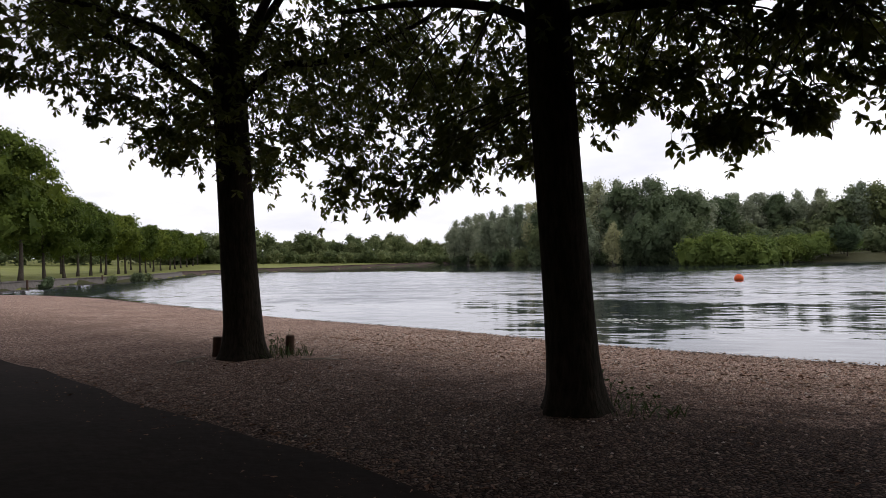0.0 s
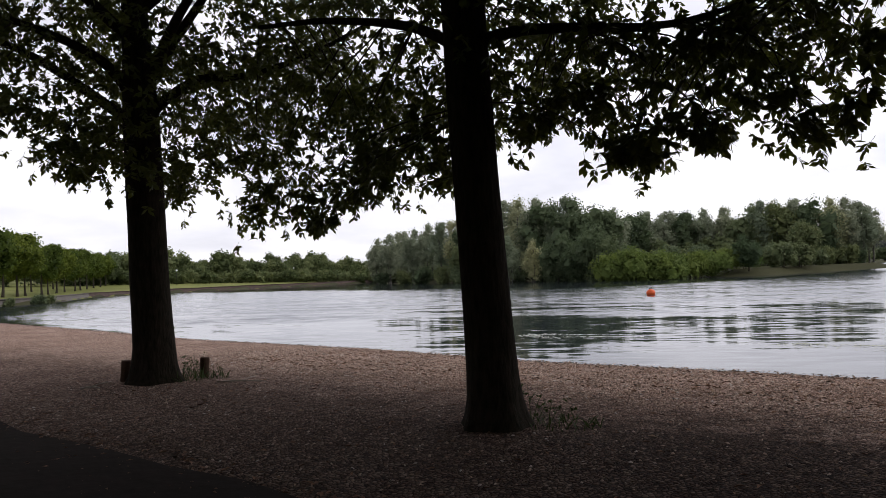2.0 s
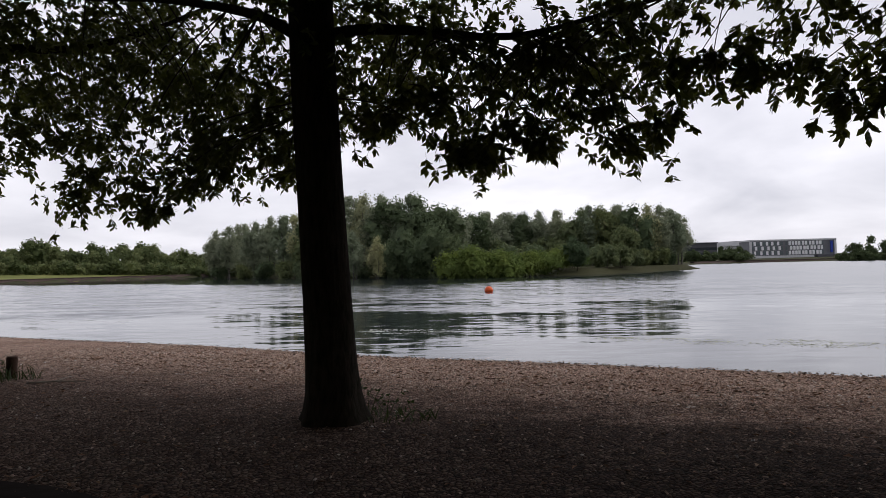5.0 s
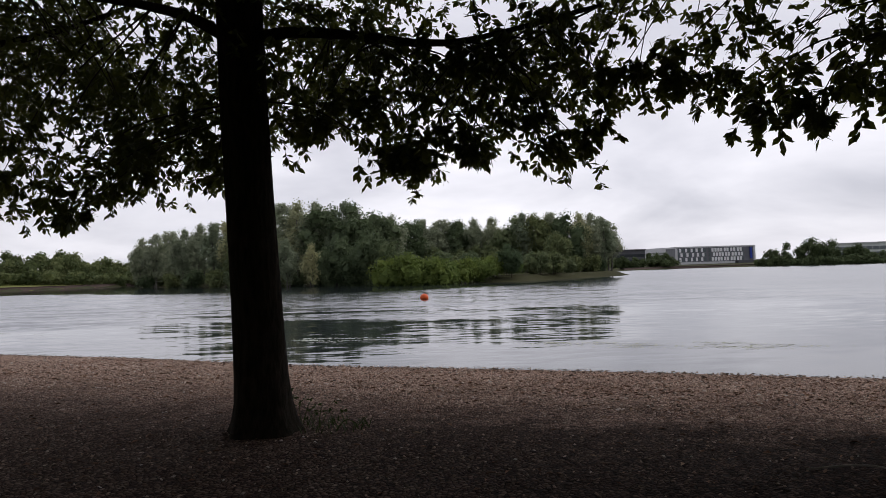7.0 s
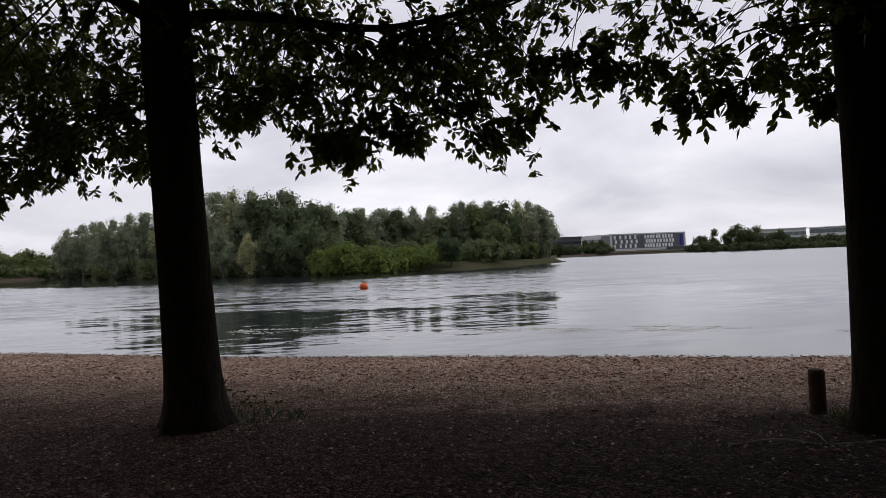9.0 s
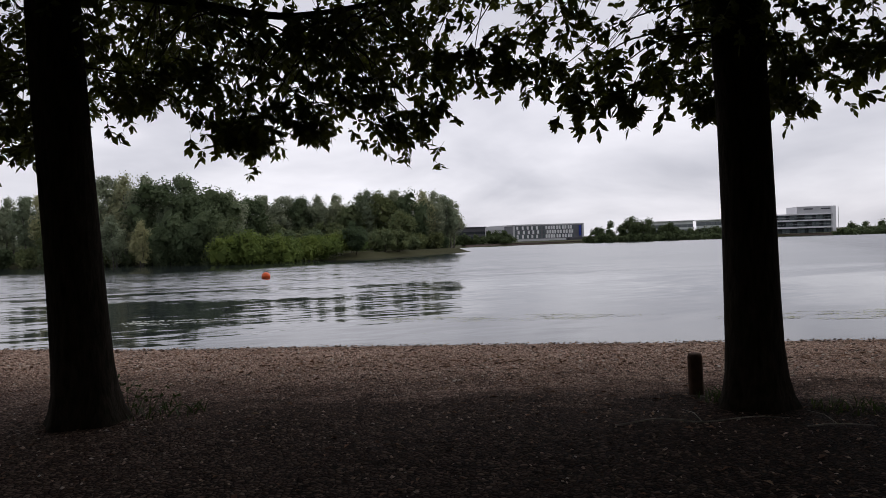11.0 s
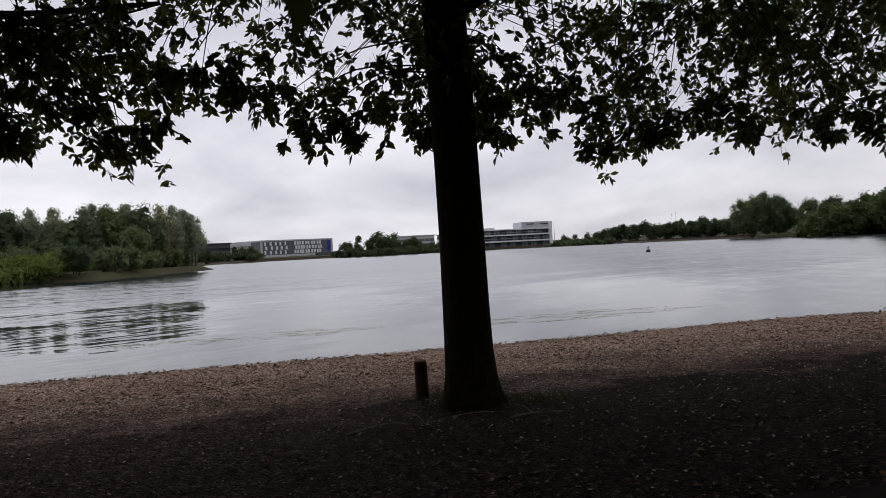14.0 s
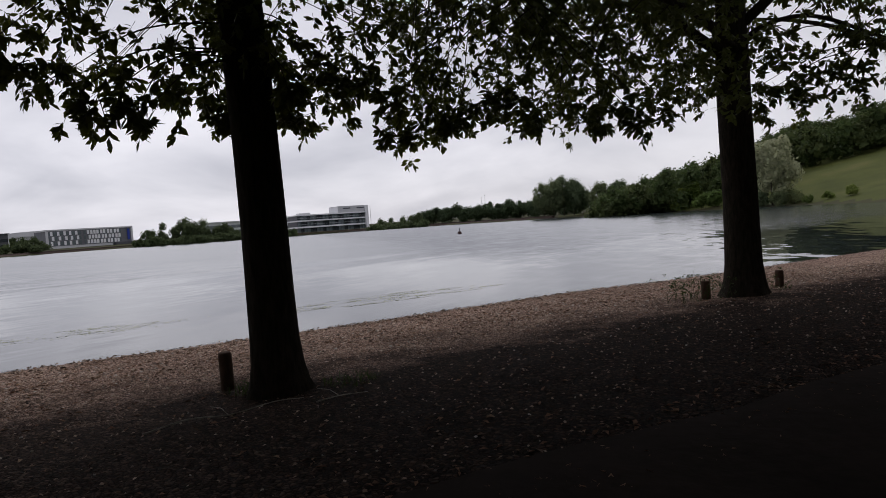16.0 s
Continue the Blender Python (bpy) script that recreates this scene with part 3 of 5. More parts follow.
def waterside_tree(foot, radius, lean, limbs, lobes, seed, label, spread=5.0, low=3.6, fill=220, skirt=(), deep=()):
    """A mature tree: flared trunk, limbs, boughs that carry the hanging sprays, and a crown of single leaves."""
    rng = np.random.default_rng(seed)
    x, y = foot
    z = height(x, y)
    tree = base("tree", x, y, z)
    zs = [-0.15, 0.0, 0.12, 0.3, 0.6, 1.1, 1.8, 2.6, 3.6, 4.6, 5.6, 7.0, 8.6, 10.2]
    grow = [1.72, 1.5, 1.3, 1.17, 1.08, 1.03, 1.0, 0.98, 0.97, 0.94, 0.8, 0.6, 0.4, 0.15]
    sides = 28
    bm = bmesh.new()
    rings = []
    for zz, g in zip(zs, grow):
        ring = []
        for j in range(sides):
            a = 2 * math.pi * j / sides
            flute = 1 + (0.10 * max(0, 1 - zz / 0.7) * math.sin(5 * a + seed) + 0.035 * noise.noise(Vector((math.cos(a) * 2, math.sin(a) * 2, zz * 1.1 + seed))) + 0.03 * noise.noise(Vector((math.cos(a) * 6, math.sin(a) * 6, zz * 3 + seed))))
            off = Vector((lean[0], lean[1], 0)) * (zz / 4.0) + Vector((0.015 * math.sin(zz * 0.9 + seed), 0.015 * math.cos(zz * 1.1 + seed), 0)) * min(1, max(0, zz) / 2)
            ring.append(bm.verts.new(off + Vector((math.cos(a) * radius * g * flute, math.sin(a) * radius * g * flute, zz))))
        rings.append(ring)
    for a, b in zip(rings, rings[1:]):
        for j in range(sides):
            bm.faces.new((a[j], a[(j + 1) % sides], b[(j + 1) % sides], b[j])).smooth = True
    bm.faces.new(rings[-1])
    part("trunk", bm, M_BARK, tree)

    def axis(zz):
        return Vector((lean[0], lean[1], 0)) * (zz / 4.0) + Vector((0, 0, zz))

    here = Vector((x, y, z))
    tips = []
    for points, r0, r1 in limbs:
        path = bend([Vector(p) - here for p in points], 6)
        rr = [r0 + (r1 - r0) * (i / (len(path) - 1)) ** 0.8 for i in range(len(path))]
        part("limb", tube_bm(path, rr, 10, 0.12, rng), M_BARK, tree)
        tips += path[len(path) // 3:]
    # upper limbs that carry the crown above
    for k in range(9):
        a = k * 2.4 + seed
        z0 = 4.4 + 0.5 * k
        reach = spread * rng.uniform(0.55, 0.85)
        end = axis(z0) + Vector((math.cos(a) * reach, math.sin(a) * reach, rng.uniform(1.2, 2.6)))
        mid = axis(z0).lerp(end, 0.5) + Vector((0, 0, 0.5))
        path = bend([axis(z0), mid, end], 5)
        part("limb", tube_bm(path, [0.11 * (1 - 0.8 * i / (len(path) - 1)) for i in range(len(path))], 8, 0.1, rng), M_BARK, tree)
        tips += path[3:]
    # boughs to the hanging lobes, all in one mesh with the twigs
    bv, bf = [], []

    def add_bough(path, r0, r1):
        v, f = tube(path, [r0 + (r1 - r0) * i / (len(path) - 1) for i in range(len(path))], 4)
        k = len(bv)
        bv.extend(v)
        bf.extend([tuple(i + k for i in q) for q in f])

    centres, outs = [], []
    for lx, ly, lz, lr in lobes:
        c = Vector((lx, ly, lz + (0.05 if lr > 0.2 else 0.11))) - here
        lr = max(0.12, lr - 0.04)
        pool = [q for q in tips if q.z > c.z - 0.1] + [axis(max(c.z + 0.8, 3.4))]
        src = min(pool, key=lambda q: (q - c).length + 1.6 * max(0.0, abs(q.z - c.z) - math.hypot(q.x - c.x, q.y - c.y)))
        mid = src.lerp(c, 0.55) + Vector((rng.normal(0, 0.12), rng.normal(0, 0.12), 0.25))
        way = bend([src, mid, c + Vector((0, 0, 0.1))], 5)
        add_bough(way, 0.011, 0.004)
        m = int(3 + 5 * min(1.6, (c - src).length))
        along = np.array([tuple(way[2 + int(rng.integers(0, len(way) - 2))]) for _ in range(m)]) + rng.normal(0, 0.13, (m, 3))
        centres.append(along)
        outs.append(np.tile(unit(np.array(c - src) + 1e-6) * 0.6, (m, 1)) + rng.normal(0, 0.4, (m, 3)))
        n = int(5 + 78 * lr * lr + 19 * lr)
        q = unit(rng.normal(0, 1, (n, 3))) * (rng.uniform(0.1, 1, (n, 1)) ** 0.65) * lr * np.array([1.0, 1.0, 0.85])
        for w in range(3 + int(4 * lr)):
            e = Vector(q[w % n]) + c
            add_bough([c + Vector((0, 0, 0.1)), c.lerp(e, 0.5) + Vector((0, 0, 0.06)), c.lerp(e, 0.6)], 0.006, 0.002)
        centres.append(np.array(c) + q)
        flat = np.array(c - axis(c.z))
        outs.append(np.tile(unit(flat * np.array([1, 1, 0.0])) * 0.7, (n, 1)) + unit(q) * 0.5)
    # the low skirt of the crown, above the hanging lobes
    for c in skirt:
        away = max(0.75, math.hypot(c[0], c[1]) / 8)
        c = np.array(c) - np.array(here)
        n = int(rng.integers(6, 11) * min(1.8, away ** 1.2))
        q = rng.normal(0, 0.26 * away ** 0.8, (n, 3)) * np.array([1, 1, 0.6])
        centres.append(c + q)
        outs.append(np.tile(unit(c * np.array([1, 1, 0.0])), (n, 1)) * 0.5 + unit(q) * 0.6)
        src = min(tips, key=lambda t: (t - Vector(c)).length)
        if abs(src.z - c[2]) < (src - Vector(c)).length * 0.7:
            add_bough(bend([src, src.lerp(Vector(c), 0.6) + Vector((0, 0, 0.12)), Vector(c)], 3), 0.009, 0.004)
    # the dense mass of the crown above: a thick ceiling of leaves, and looser growth over it
    high, highout = [], []
    reach_out = 0.9 if lobes else 0.0
    for k in range(fill):
        a, r = rng.uniform(0, 2 * math.pi), spread * math.sqrt(rng.uniform(0, 1))
        c = np.array([r * math.cos(a) + reach_out, r * math.sin(a) + reach_out, 0.0])
        g = c + np.array(here)
        away = math.hypot(g[0], g[1])
        dome = 4.6 * math.sqrt(max(0.0, 1 - (r / spread) ** 2 * 0.9))
        ahead = -44 < math.degrees(math.atan2(g[0], g[1])) < 118
        floor_z = (max(low, 1.75 + 0.56 * away) if ahead else low) - here.z
        c[2] = floor_z + (abs(rng.normal(0, 0.5)) if k % 5 < 3 else rng.uniform(0.3, 1.0) * (dome + 0.5))
        n = 8
        q = rng.normal(0, 0.65, (n, 3)) * np.array([1, 1, 0.45])
        q[:, 2] = np.abs(q[:, 2])
        high.append(c + q)
        highout.append(np.tile(unit(c * np.array([1, 1, 0.0]) + 1e-6), (n, 1)) * 0.6 + rng.normal(0, 0.5, (n, 3)) + np.array([0, 0, 0.2]))
        src = min(tips, key=lambda t: (t - Vector(c)).length)
        if (src - Vector(c)).length < 1.1 or k == 0:
            add_bough(bend([src, src.lerp(Vector(c), 0.6) + Vector((0, 0, 0.2)), Vector(c)], 2), 0.018, 0.006)
    sets = [leaf_sprays(rng, np.concatenate(high), np.concatenate(highout), 6, 0.48, 0.5, True)]
    if len(deep):
        c = np.repeat(np.array(deep) - np.array(here), 13, 0)
        sets.append(leaf_sprays(rng, c + rng.normal(0, 0.42, c.shape) * np.array([1, 1, 0.5]), rng.normal(0, 0.5, c.shape), 8, 0.135, 0.16, True))
    sv, sf = np.zeros((0, 3)), np.zeros((0, 3), int)
    if centres:
        near = leaf_sprays(rng, np.concatenate(centres), np.concatenate(outs))
        sv, sf = near[2:]
        sets.append(near)
    lv, lf, kv = [], [], 0
    for a, b, _, _ in sets:
        lv.append(a), lf.append(b + kv)
        kv += len(a)
    lv, lf = np.concatenate(lv), np.concatenate(lf)
    soup("crown", lv, lf, M_LEAF, tree, "broad pointed dark green leaves in drooping sprays")
    tri = [(a, b, c) for a, b, c, d in bf] + [(a, c, d) for a, b, c, d in bf if d != a]
    k = len(bv)
    tagged(soup("branchwork", np.concatenate([np.array([tuple(v) for v in bv]).reshape(-1, 3), sv]), np.concatenate([np.array(tri, int).reshape(-1, 3), sf + k]), M_TWIG, tree, smooth=True), kind="stuff")
    return tagged(tree, label, "tree", "trees along the beach")


# the hanging ends of the boughs: place and radius
T1 = [(-6.2, 8.9, 4.35, 0.45), (-5.6, 8.9, 4.28, 0.44), (-5.6, 9.8, 4.47, 0.47), (-4.8, 9.3, 4, 0.44), (-4.7, 10.2, 4.15, 0.47), (-4.7, 9.3, 3.62, 0.17), (-4.6, 13.1, 4.19, 0.58), (-4.3, 11.5, 3.62, 0.32), (-4.2, 10.4, 3.83, 0.47), (-4.2, 10.4, 3.55, 0.29), (-4.1, 10.2, 3.18, 0.18), (-4.1, 10.7, 3.25, 0.19), (-4, 13.6, 3.44, 0.37), (-4, 12.7, 3.24, 0.22), (-3.8, 12.4, 3.7, 0.54), (-3.4, 13.6, 3.75, 0.59), (-3.3, 13, 3.3, 0.35), (-2.3, 11, 3.57, 0.47)]
T2 = [(-1.6, 10.4, 3.39, 0.44), (-1.5, 9.8, 2.54, 0.26), (-1.1, 9.4, 2.75, 0.4), (-0.9, 9.8, 2.54, 0.26), (-0.7, 9.6, 2.4, 0.25), (-0.6, 9.1, 2.65, 0.38), (-0.6, 9.2, 2.31, 0.15), (-0.4, 8.7, 2.29, 0.14), (-0.2, 9.3, 2.85, 0.39), (0, 8.7, 2.64, 0.23), (0.2, 9.2, 3.23, 0.39), (0.2, 8.6, 2.83, 0.22), (0.6, 8.3, 3.25, 0.35), (1, 8.9, 3.1, 0.38), (1, 8.8, 2.75, 0.23), (1.1, 8.1, 2.79, 0.21), (1.4, 8.8, 3.34, 0.37), (1.7, 8, 3.44, 0.34), (1.9, 7.3, 3.34, 0.32), (1.9, 7.8, 3.26, 0.21), (1.9, 7.1, 3.16, 0.12), (2.1, 6.8, 3.38, 0.3)]
T2_EAST = [(2.4, 6.8, 3.27, 0.3), (2.4, 6.5, 2.6, 0.16), (2.65, 6.3, 2.55, 0.15), (2.5, 6.4, 2.72, 0.2), (2.5, 6.8, 2.84, 0.19), (2.6, 6.4, 2.79, 0.29), (2.7, 5.9, 2.78, 0.27), (2.8, 6.5, 2.64, 0.19), (2.9, 5.8, 2.66, 0.17), (3, 5.7, 2.65, 0.17), (3.1, 5.9, 2.92, 0.28), (3.3, 5.7, 3.1, 0.28), (3.3, 6.2, 2.72, 0.12), (3.5, 5.5, 3.08, 0.28), (3.7, 5.7, 2.77, 0.18), (3.7, 5.5, 2.75, 0.17), (3.8, 5.1, 2.69, 0.17), (3.9, 5, 3.24, 0.27), (4, 5.6, 2.82, 0.29), (4, 5.1, 2.83, 0.17)]
T3 = [(4, 4.7, 3.27, 0.26), (4.4, 4.7, 3.25, 0.27), (4.5, 3.8, 2.74, 0.15), (4.6, 4.5, 3.15, 0.27), (4.8, 3.9, 2.78, 0.26), (4.8, 3.5, 2.71, 0.25), (4.9, 4.4, 3.09, 0.27), (5, 3.6, 2.63, 0.16), (5.8, 3.9, 3.15, 0.3), (6.1, 2.7, 3.04, 0.28), (6.4, 2.9, 2.8, 0.12), (6.7, 2.6, 3.21, 0.3), (6.9, 4.2, 3.36, 0.34), (6.9, 3.2, 2.86, 0.2), (6.9, 4.1, 2.91, 0.13), (7, 4.1, 3.01, 0.21), (7.3, 4, 3.05, 0.35), (7.3, 3.6, 3.08, 0.34), (7.4, 3.9, 2.92, 0.14)]
T4 = [(6.8, 2, 2.52, 0.19), (6.9, 2, 2.93, 0.3), (7.1, 2.4, 3.27, 0.31), (7.4, 1.7, 2.8, 0.32), (7.4, 2, 2.58, 0.2), (7.5, 1.5, 2.65, 0.2), (7.6, 1.4, 2.86, 0.32), (7.7, 1.1, 2.98, 0.32), (7.9, 0.8, 2.94, 0.33), (8.2, 0.7, 2.75, 0.22), (8.4, -0.1, 2.62, 0.14), (8.5, 0.7, 2.76, 0.14), (8.6, -2.8, 2.96, 0.38)]
T4_EAST = [(8.8, 0.4, 3.02, 0.37), (8.8, -0.4, 2.82, 0.37), (8.9, -0.6, 2.63, 0.23), (9, 0, 2.92, 0.38), (9.1, -2.1, 3.43, 0.39), (9.1, -2, 2.91, 0.25), (9.2, -2.5, 3.06, 0.4), (9.4, -0.8, 2.98, 0.4), (12.3, -2.5, 2.96, 0.21), (13.8, -1.8, 4.27, 0.58), (14.6, -2.1, 3.89, 0.39), (14.8, -1.8, 3.81, 0.39), (15.1, -2.7, 5.11, 0.64)]

FEET = {"T1": (-3.69, 12.5), "T2": (1.29, 7.49), "T3": (6.466, 3.366), "T4": (13.85, -2.26)}


LOBES = {"T1": T1, "T2": T2 + T2_EAST, "T3": T3, "T4": T4 + T4_EAST}


def skirt_clumps():
    """Clumps of the low crowns above the hanging boughs, thick in places and open in others, sorted to the tree that they belong to."""
    rng = np.random.default_rng(77)
    out = {name: [] for name in FEET}
    q = np.array([lobe for row in LOBES.values() for lobe in row])
    far = np.hypot(q[:, 0], q[:, 1])
    lb, le, lr = np.degrees(np.arctan2(q[:, 0], q[:, 1])), np.degrees(np.arctan2(q[:, 2] - 1.63, far)), np.degrees(q[:, 3] / far)
    for _ in range(2600):
        b = rng.uniform(-37, 112) if rng.random() < 0.88 else rng.uniform(84, 100)
        e = 4 + rng.uniform(0, 1) ** 0.9 * 24
        near = np.abs(lb - b) < lr
        if near.any() and e < np.min((le - np.sqrt(np.maximum(lr ** 2 - (lb - b) ** 2, 0)))[near]) + 1.3:
            continue
        if not near.any() and e < 12:
            continue
        if noise.noise(Vector((b * 0.16, e * 0.2, 3.3))) < -0.3 or noise.noise(Vector((b * 0.42, e * 0.5, 9.1))) < -0.22:
            continue
        if rng.random() > np.interp(b, (-40, -20, -12, 8, 14, 34, 72, 82, 112), (0.95, 0.95, 1.0, 1.0, 0.36, 0.38, 0.4, 0.62, 0.62)):
            continue
        row = min(6.5 / max(0.1, math.cos(radians(b - 45))), 11.0)
        p = polar(b, min(row * rng.uniform(0.9, 1.6), 14.0), 0)
        p.z = 1.62 + p.length * math.tan(radians(e))
        name = min(FEET, key=lambda k: (Vector((*FEET[k], 0)) - Vector((p.x, p.y, 0))).length)
        out[name].append(tuple(p))
    return out


CLUMPS = skirt_clumps()


def deep_clumps():
    """The far side of the low crowns, thick foliage behind the skirt."""
    rng = np.random.default_rng(78)
    out = {name: [] for name in FEET}
    for _ in range(1500):
        b, e = rng.uniform(-40, 114), rng.uniform(12.5, 29)
        if e < np.interp(b, (-40, -20, -12, 12, 20, 38, 44, 50, 72, 84, 96, 100, 114), (16, 15, 12.5, 13, 15, 16, 18, 17, 17, 15, 13, 17, 14)):
            continue
        if noise.noise(Vector((b * 0.2, e * 0.25, 5.7))) < np.interp(b, (-40, -14, -10, 8, 14, 78, 84, 114), (-0.05, -0.05, -0.1, -0.1, 0.14, 0.14, 0.0, 0.0)):
            continue
        row = min(6.5 / max(0.1, math.cos(radians(b - 45))), 11.0)
        p = polar(b, min(row * rng.uniform(1.25, 1.85), 16.0), 0)
        p.z = 1.62 + p.length * math.tan(radians(e))
        name = min(FEET, key=lambda k: (Vector((*FEET[k], 0)) - Vector((p.x, p.y, 0))).length)
        out[name].append(tuple(p))
    return out


DEEP = deep_clumps()
waterside_tree(FEET["T1"], 0.318, (-0.14, 0.0), [
    ([(-3.8, 12.5, 4.5), (-3.5, 12.5, 4.82), (-2.85, 12.45, 5.22), (-2.0, 12.4, 5.28), (-0.85, 12.05, 5.55), (0.3, 11.6, 6.0)], 0.12, 0.03),
    ([(-3.82, 12.5, 4.9), (-3.6, 12.5, 5.4), (-2.95, 12.6, 6.45), (-2.2, 12.6, 7.6)], 0.14, 0.05),
    ([(-3.9, 12.4, 4.9), (-4.4, 11.9, 5.5), (-5.3, 10.7, 5.7), (-5.9, 9.4, 5.5)], 0.11, 0.03)],
    LOBES["T1"], 3, "mature broadleaf tree with dark bark between two short posts", 5.4, 3.6, 320, CLUMPS["T1"], DEEP["T1"])
waterside_tree(FEET["T2"], 0.26, (-0.14, 0.0), [
    ([(1.2, 7.45, 4.15), (1.6, 7.2, 4.2), (2.2, 6.9, 4.14), (2.8, 6.4, 3.97), (3.3, 6.1, 3.99), (4.2, 5.3, 4.15)], 0.075, 0.02),
    ([(1.2, 7.4, 4.0), (0.6, 7.9, 4.5), (-0.4, 8.5, 4.8), (-1.3, 9.0, 4.9)], 0.08, 0.025)],
    LOBES["T2"], 8, "mature broadleaf tree with dark flared trunk on the shingle", 5.4, 3.6, 320, CLUMPS["T2"], DEEP["T2"])
waterside_tree(FEET["T3"], 0.247, (-0.06, 0.06), [
    ([(6.4, 3.4, 4.2), (5.9, 3.7, 4.5), (5.1, 4.1, 4.6), (4.4, 4.6, 4.5)], 0.07, 0.02),
    ([(6.45, 3.3, 4.2), (6.8, 2.8, 4.5), (7.2, 2.0, 4.6), (7.6, 1.1, 4.6)], 0.07, 0.02)],
    LOBES["T3"], 13, "mature broadleaf tree beside one short wooden post", 5.6, 3.6, 420, CLUMPS["T3"], DEEP["T3"])
waterside_tree(FEET["T4"], 0.31, (0.0, 0.0), [
    ([(13.7, -2.3, 4.4), (12.3, -1.6, 4.8), (10.8, -0.9, 4.8), (9.2, -0.1, 4.6), (8.0, 0.9, 4.5)], 0.10, 0.025),
    ([(13.6, -2.4, 4.4), (12.9, -2.55, 4.58), (11.7, -3.1, 4.42), (10.4, -3.7, 3.7), (9.2, -3.5, 3.4)], 0.055, 0.015)],
    LOBES["T4"], 21, "mature broadleaf tree with long low limbs at the water's edge", 6.6, 3.8, 480, CLUMPS["T4"], DEEP["T4"])
# an unseen second row of trees, added behind the path so that its crowns shade it
for foot, seed in (((-11.3, 5.6), 41), ((-5.7, 0.0), 47), ((0.0, -5.7), 52), ((5.7, -11.3), 55), ((20.0, -8.0), 58), ((12.4, -15.6), 61), ((-17.0, 11.2), 64), ((-22.6, 16.9), 66), ((26.0, -13.5), 68), ((18.5, -21.5), 69)):
    waterside_tree(foot, 0.27, (0.0, 0.0), [], [], seed, "unseen mature broadleaf tree added in a row behind the path for shade", 7.6, 3.4, 250)

# ---- trees in the distance ----


def far_crown(rng, width, tall, lobes, clumps, size, droop=0.0, flat=1.1):
    """Corners and quads of a crown built of rounded lobes: a dense dark core of large clumps in a shell of small leaf clumps."""
    cen, rad = [], []
    while len(cen) < lobes:
        u = rng.uniform(-1, 1, 3)
        if 0.3 < np.linalg.norm(u) < 1:
            cen.append([u[0] * width * 0.36, u[1] * width * 0.36, tall * (0.5 + 0.38 * u[2])])
            rad.append(width * rng.uniform(0.15, 0.27) * (1 - 0.3 * max(0, u[2])))
    cen, rad = np.array(cen), np.array(rad)
    inner = 13
    pick = np.concatenate([rng.integers(0, lobes, clumps), np.repeat(np.arange(lobes), inner)])
    total = len(pick)
    core = np.arange(total) >= clumps
    nd = unit(rng.normal(0, 1, (total, 3)) + np.array([0, 0, 0.2]))
    out = np.where(core, 0.5, rng.uniform(0.6, 1.05, total) + 0.3 * rng.random(total) ** 4)
    p = cen[pick] + nd * (rad[pick] * out)[:, None] * np.array([1, 1, flat])
    p[:, 2] = np.maximum(p[:, 2], tall * 0.04)
    nn = unit(nd + rng.normal(0, 0.42, (total, 3)))
    a = unit(np.cross(nn, rng.normal(0, 1, (total, 3))))
    b = np.cross(nn, a) + np.array([0, 0, -droop])
    s = np.where(core, rad[pick] * 0.5, size * rng.uniform(0.5, 1.3, total))[:, None]
    j = lambda: rng.uniform(0.55, 1.1, (total, 1))
    v = np.stack([p - a * s * j(), p + b * s * j() - nn * s * 0.3, p + a * s * j(), p - b * s * j() - nn * s * 0.3], 1).reshape(-1, 3)
    return v, np.arange(total * 4).reshape(-1, 4)


def far_tree(name, seed, width, tall, bare, material, bark, clumps=1500, size=0.45, lobes=16, stems=1, droop=0.0, flat=1.1):
    rng = np.random.default_rng(seed)
    t = base(name, 0, 0, 0)
    for k in range(stems):
        a = 2.1 * k + seed
        o = Vector((math.cos(a), math.sin(a), 0)) * (0.5 if stems > 1 else 0)
        path = bend([o, o * 1.4 + Vector((0.1, 0.1, bare)), o * 2 + Vector((0.2, -0.1, bare + (tall - bare) * 0.7))], 4)
        r = 0.014 * tall + 0.08
        part("trunk", tube_bm(path, [r * (1.15 - 0.9 * i / (len(path) - 1)) for i in range(len(path))], 8), bark, t)
    v, f = far_crown(rng, width, tall - bare, lobes, clumps, size, droop, flat)
    v[:, 2] += bare
    soup("crown", v, f, material, t)
    return t


def stand(model, x, y, scale, turn, label, category, group, tall=1.0):
    z = height(x, y) - 0.05
    return tagged(copy_thing(model, pose(x, y, z, 0, 0, turn) @ Matrix.Diagonal((scale, scale, scale * tall, 1))), label, category, group)


def drop_model(model):
    for o in (*model.children_recursive, model):
        bpy.data.objects.remove(o)


rnd = random.Random(5)


def woods(name, places, material, label, seed, size=0.7, clumps=420):
    """Far woods, crown beside crown, as one object."""
    rng = np.random.default_rng(seed)
    vs, fs, k = [], [], 0
    for x, y, w, h in places:
        v, f = far_crown(rng, w, h, 9, int(clumps * min(2.0, max(0.45, w * h / 75))), size)
        z = height(x, y) - 0.3
        v += np.array([x, y, z])
        vs.append(v)
        fs.append(f + k)
        k += len(v)
    return tagged(soup(name, np.concatenate(vs), np.concatenate(fs), material), label, "woods", kind="stuff")


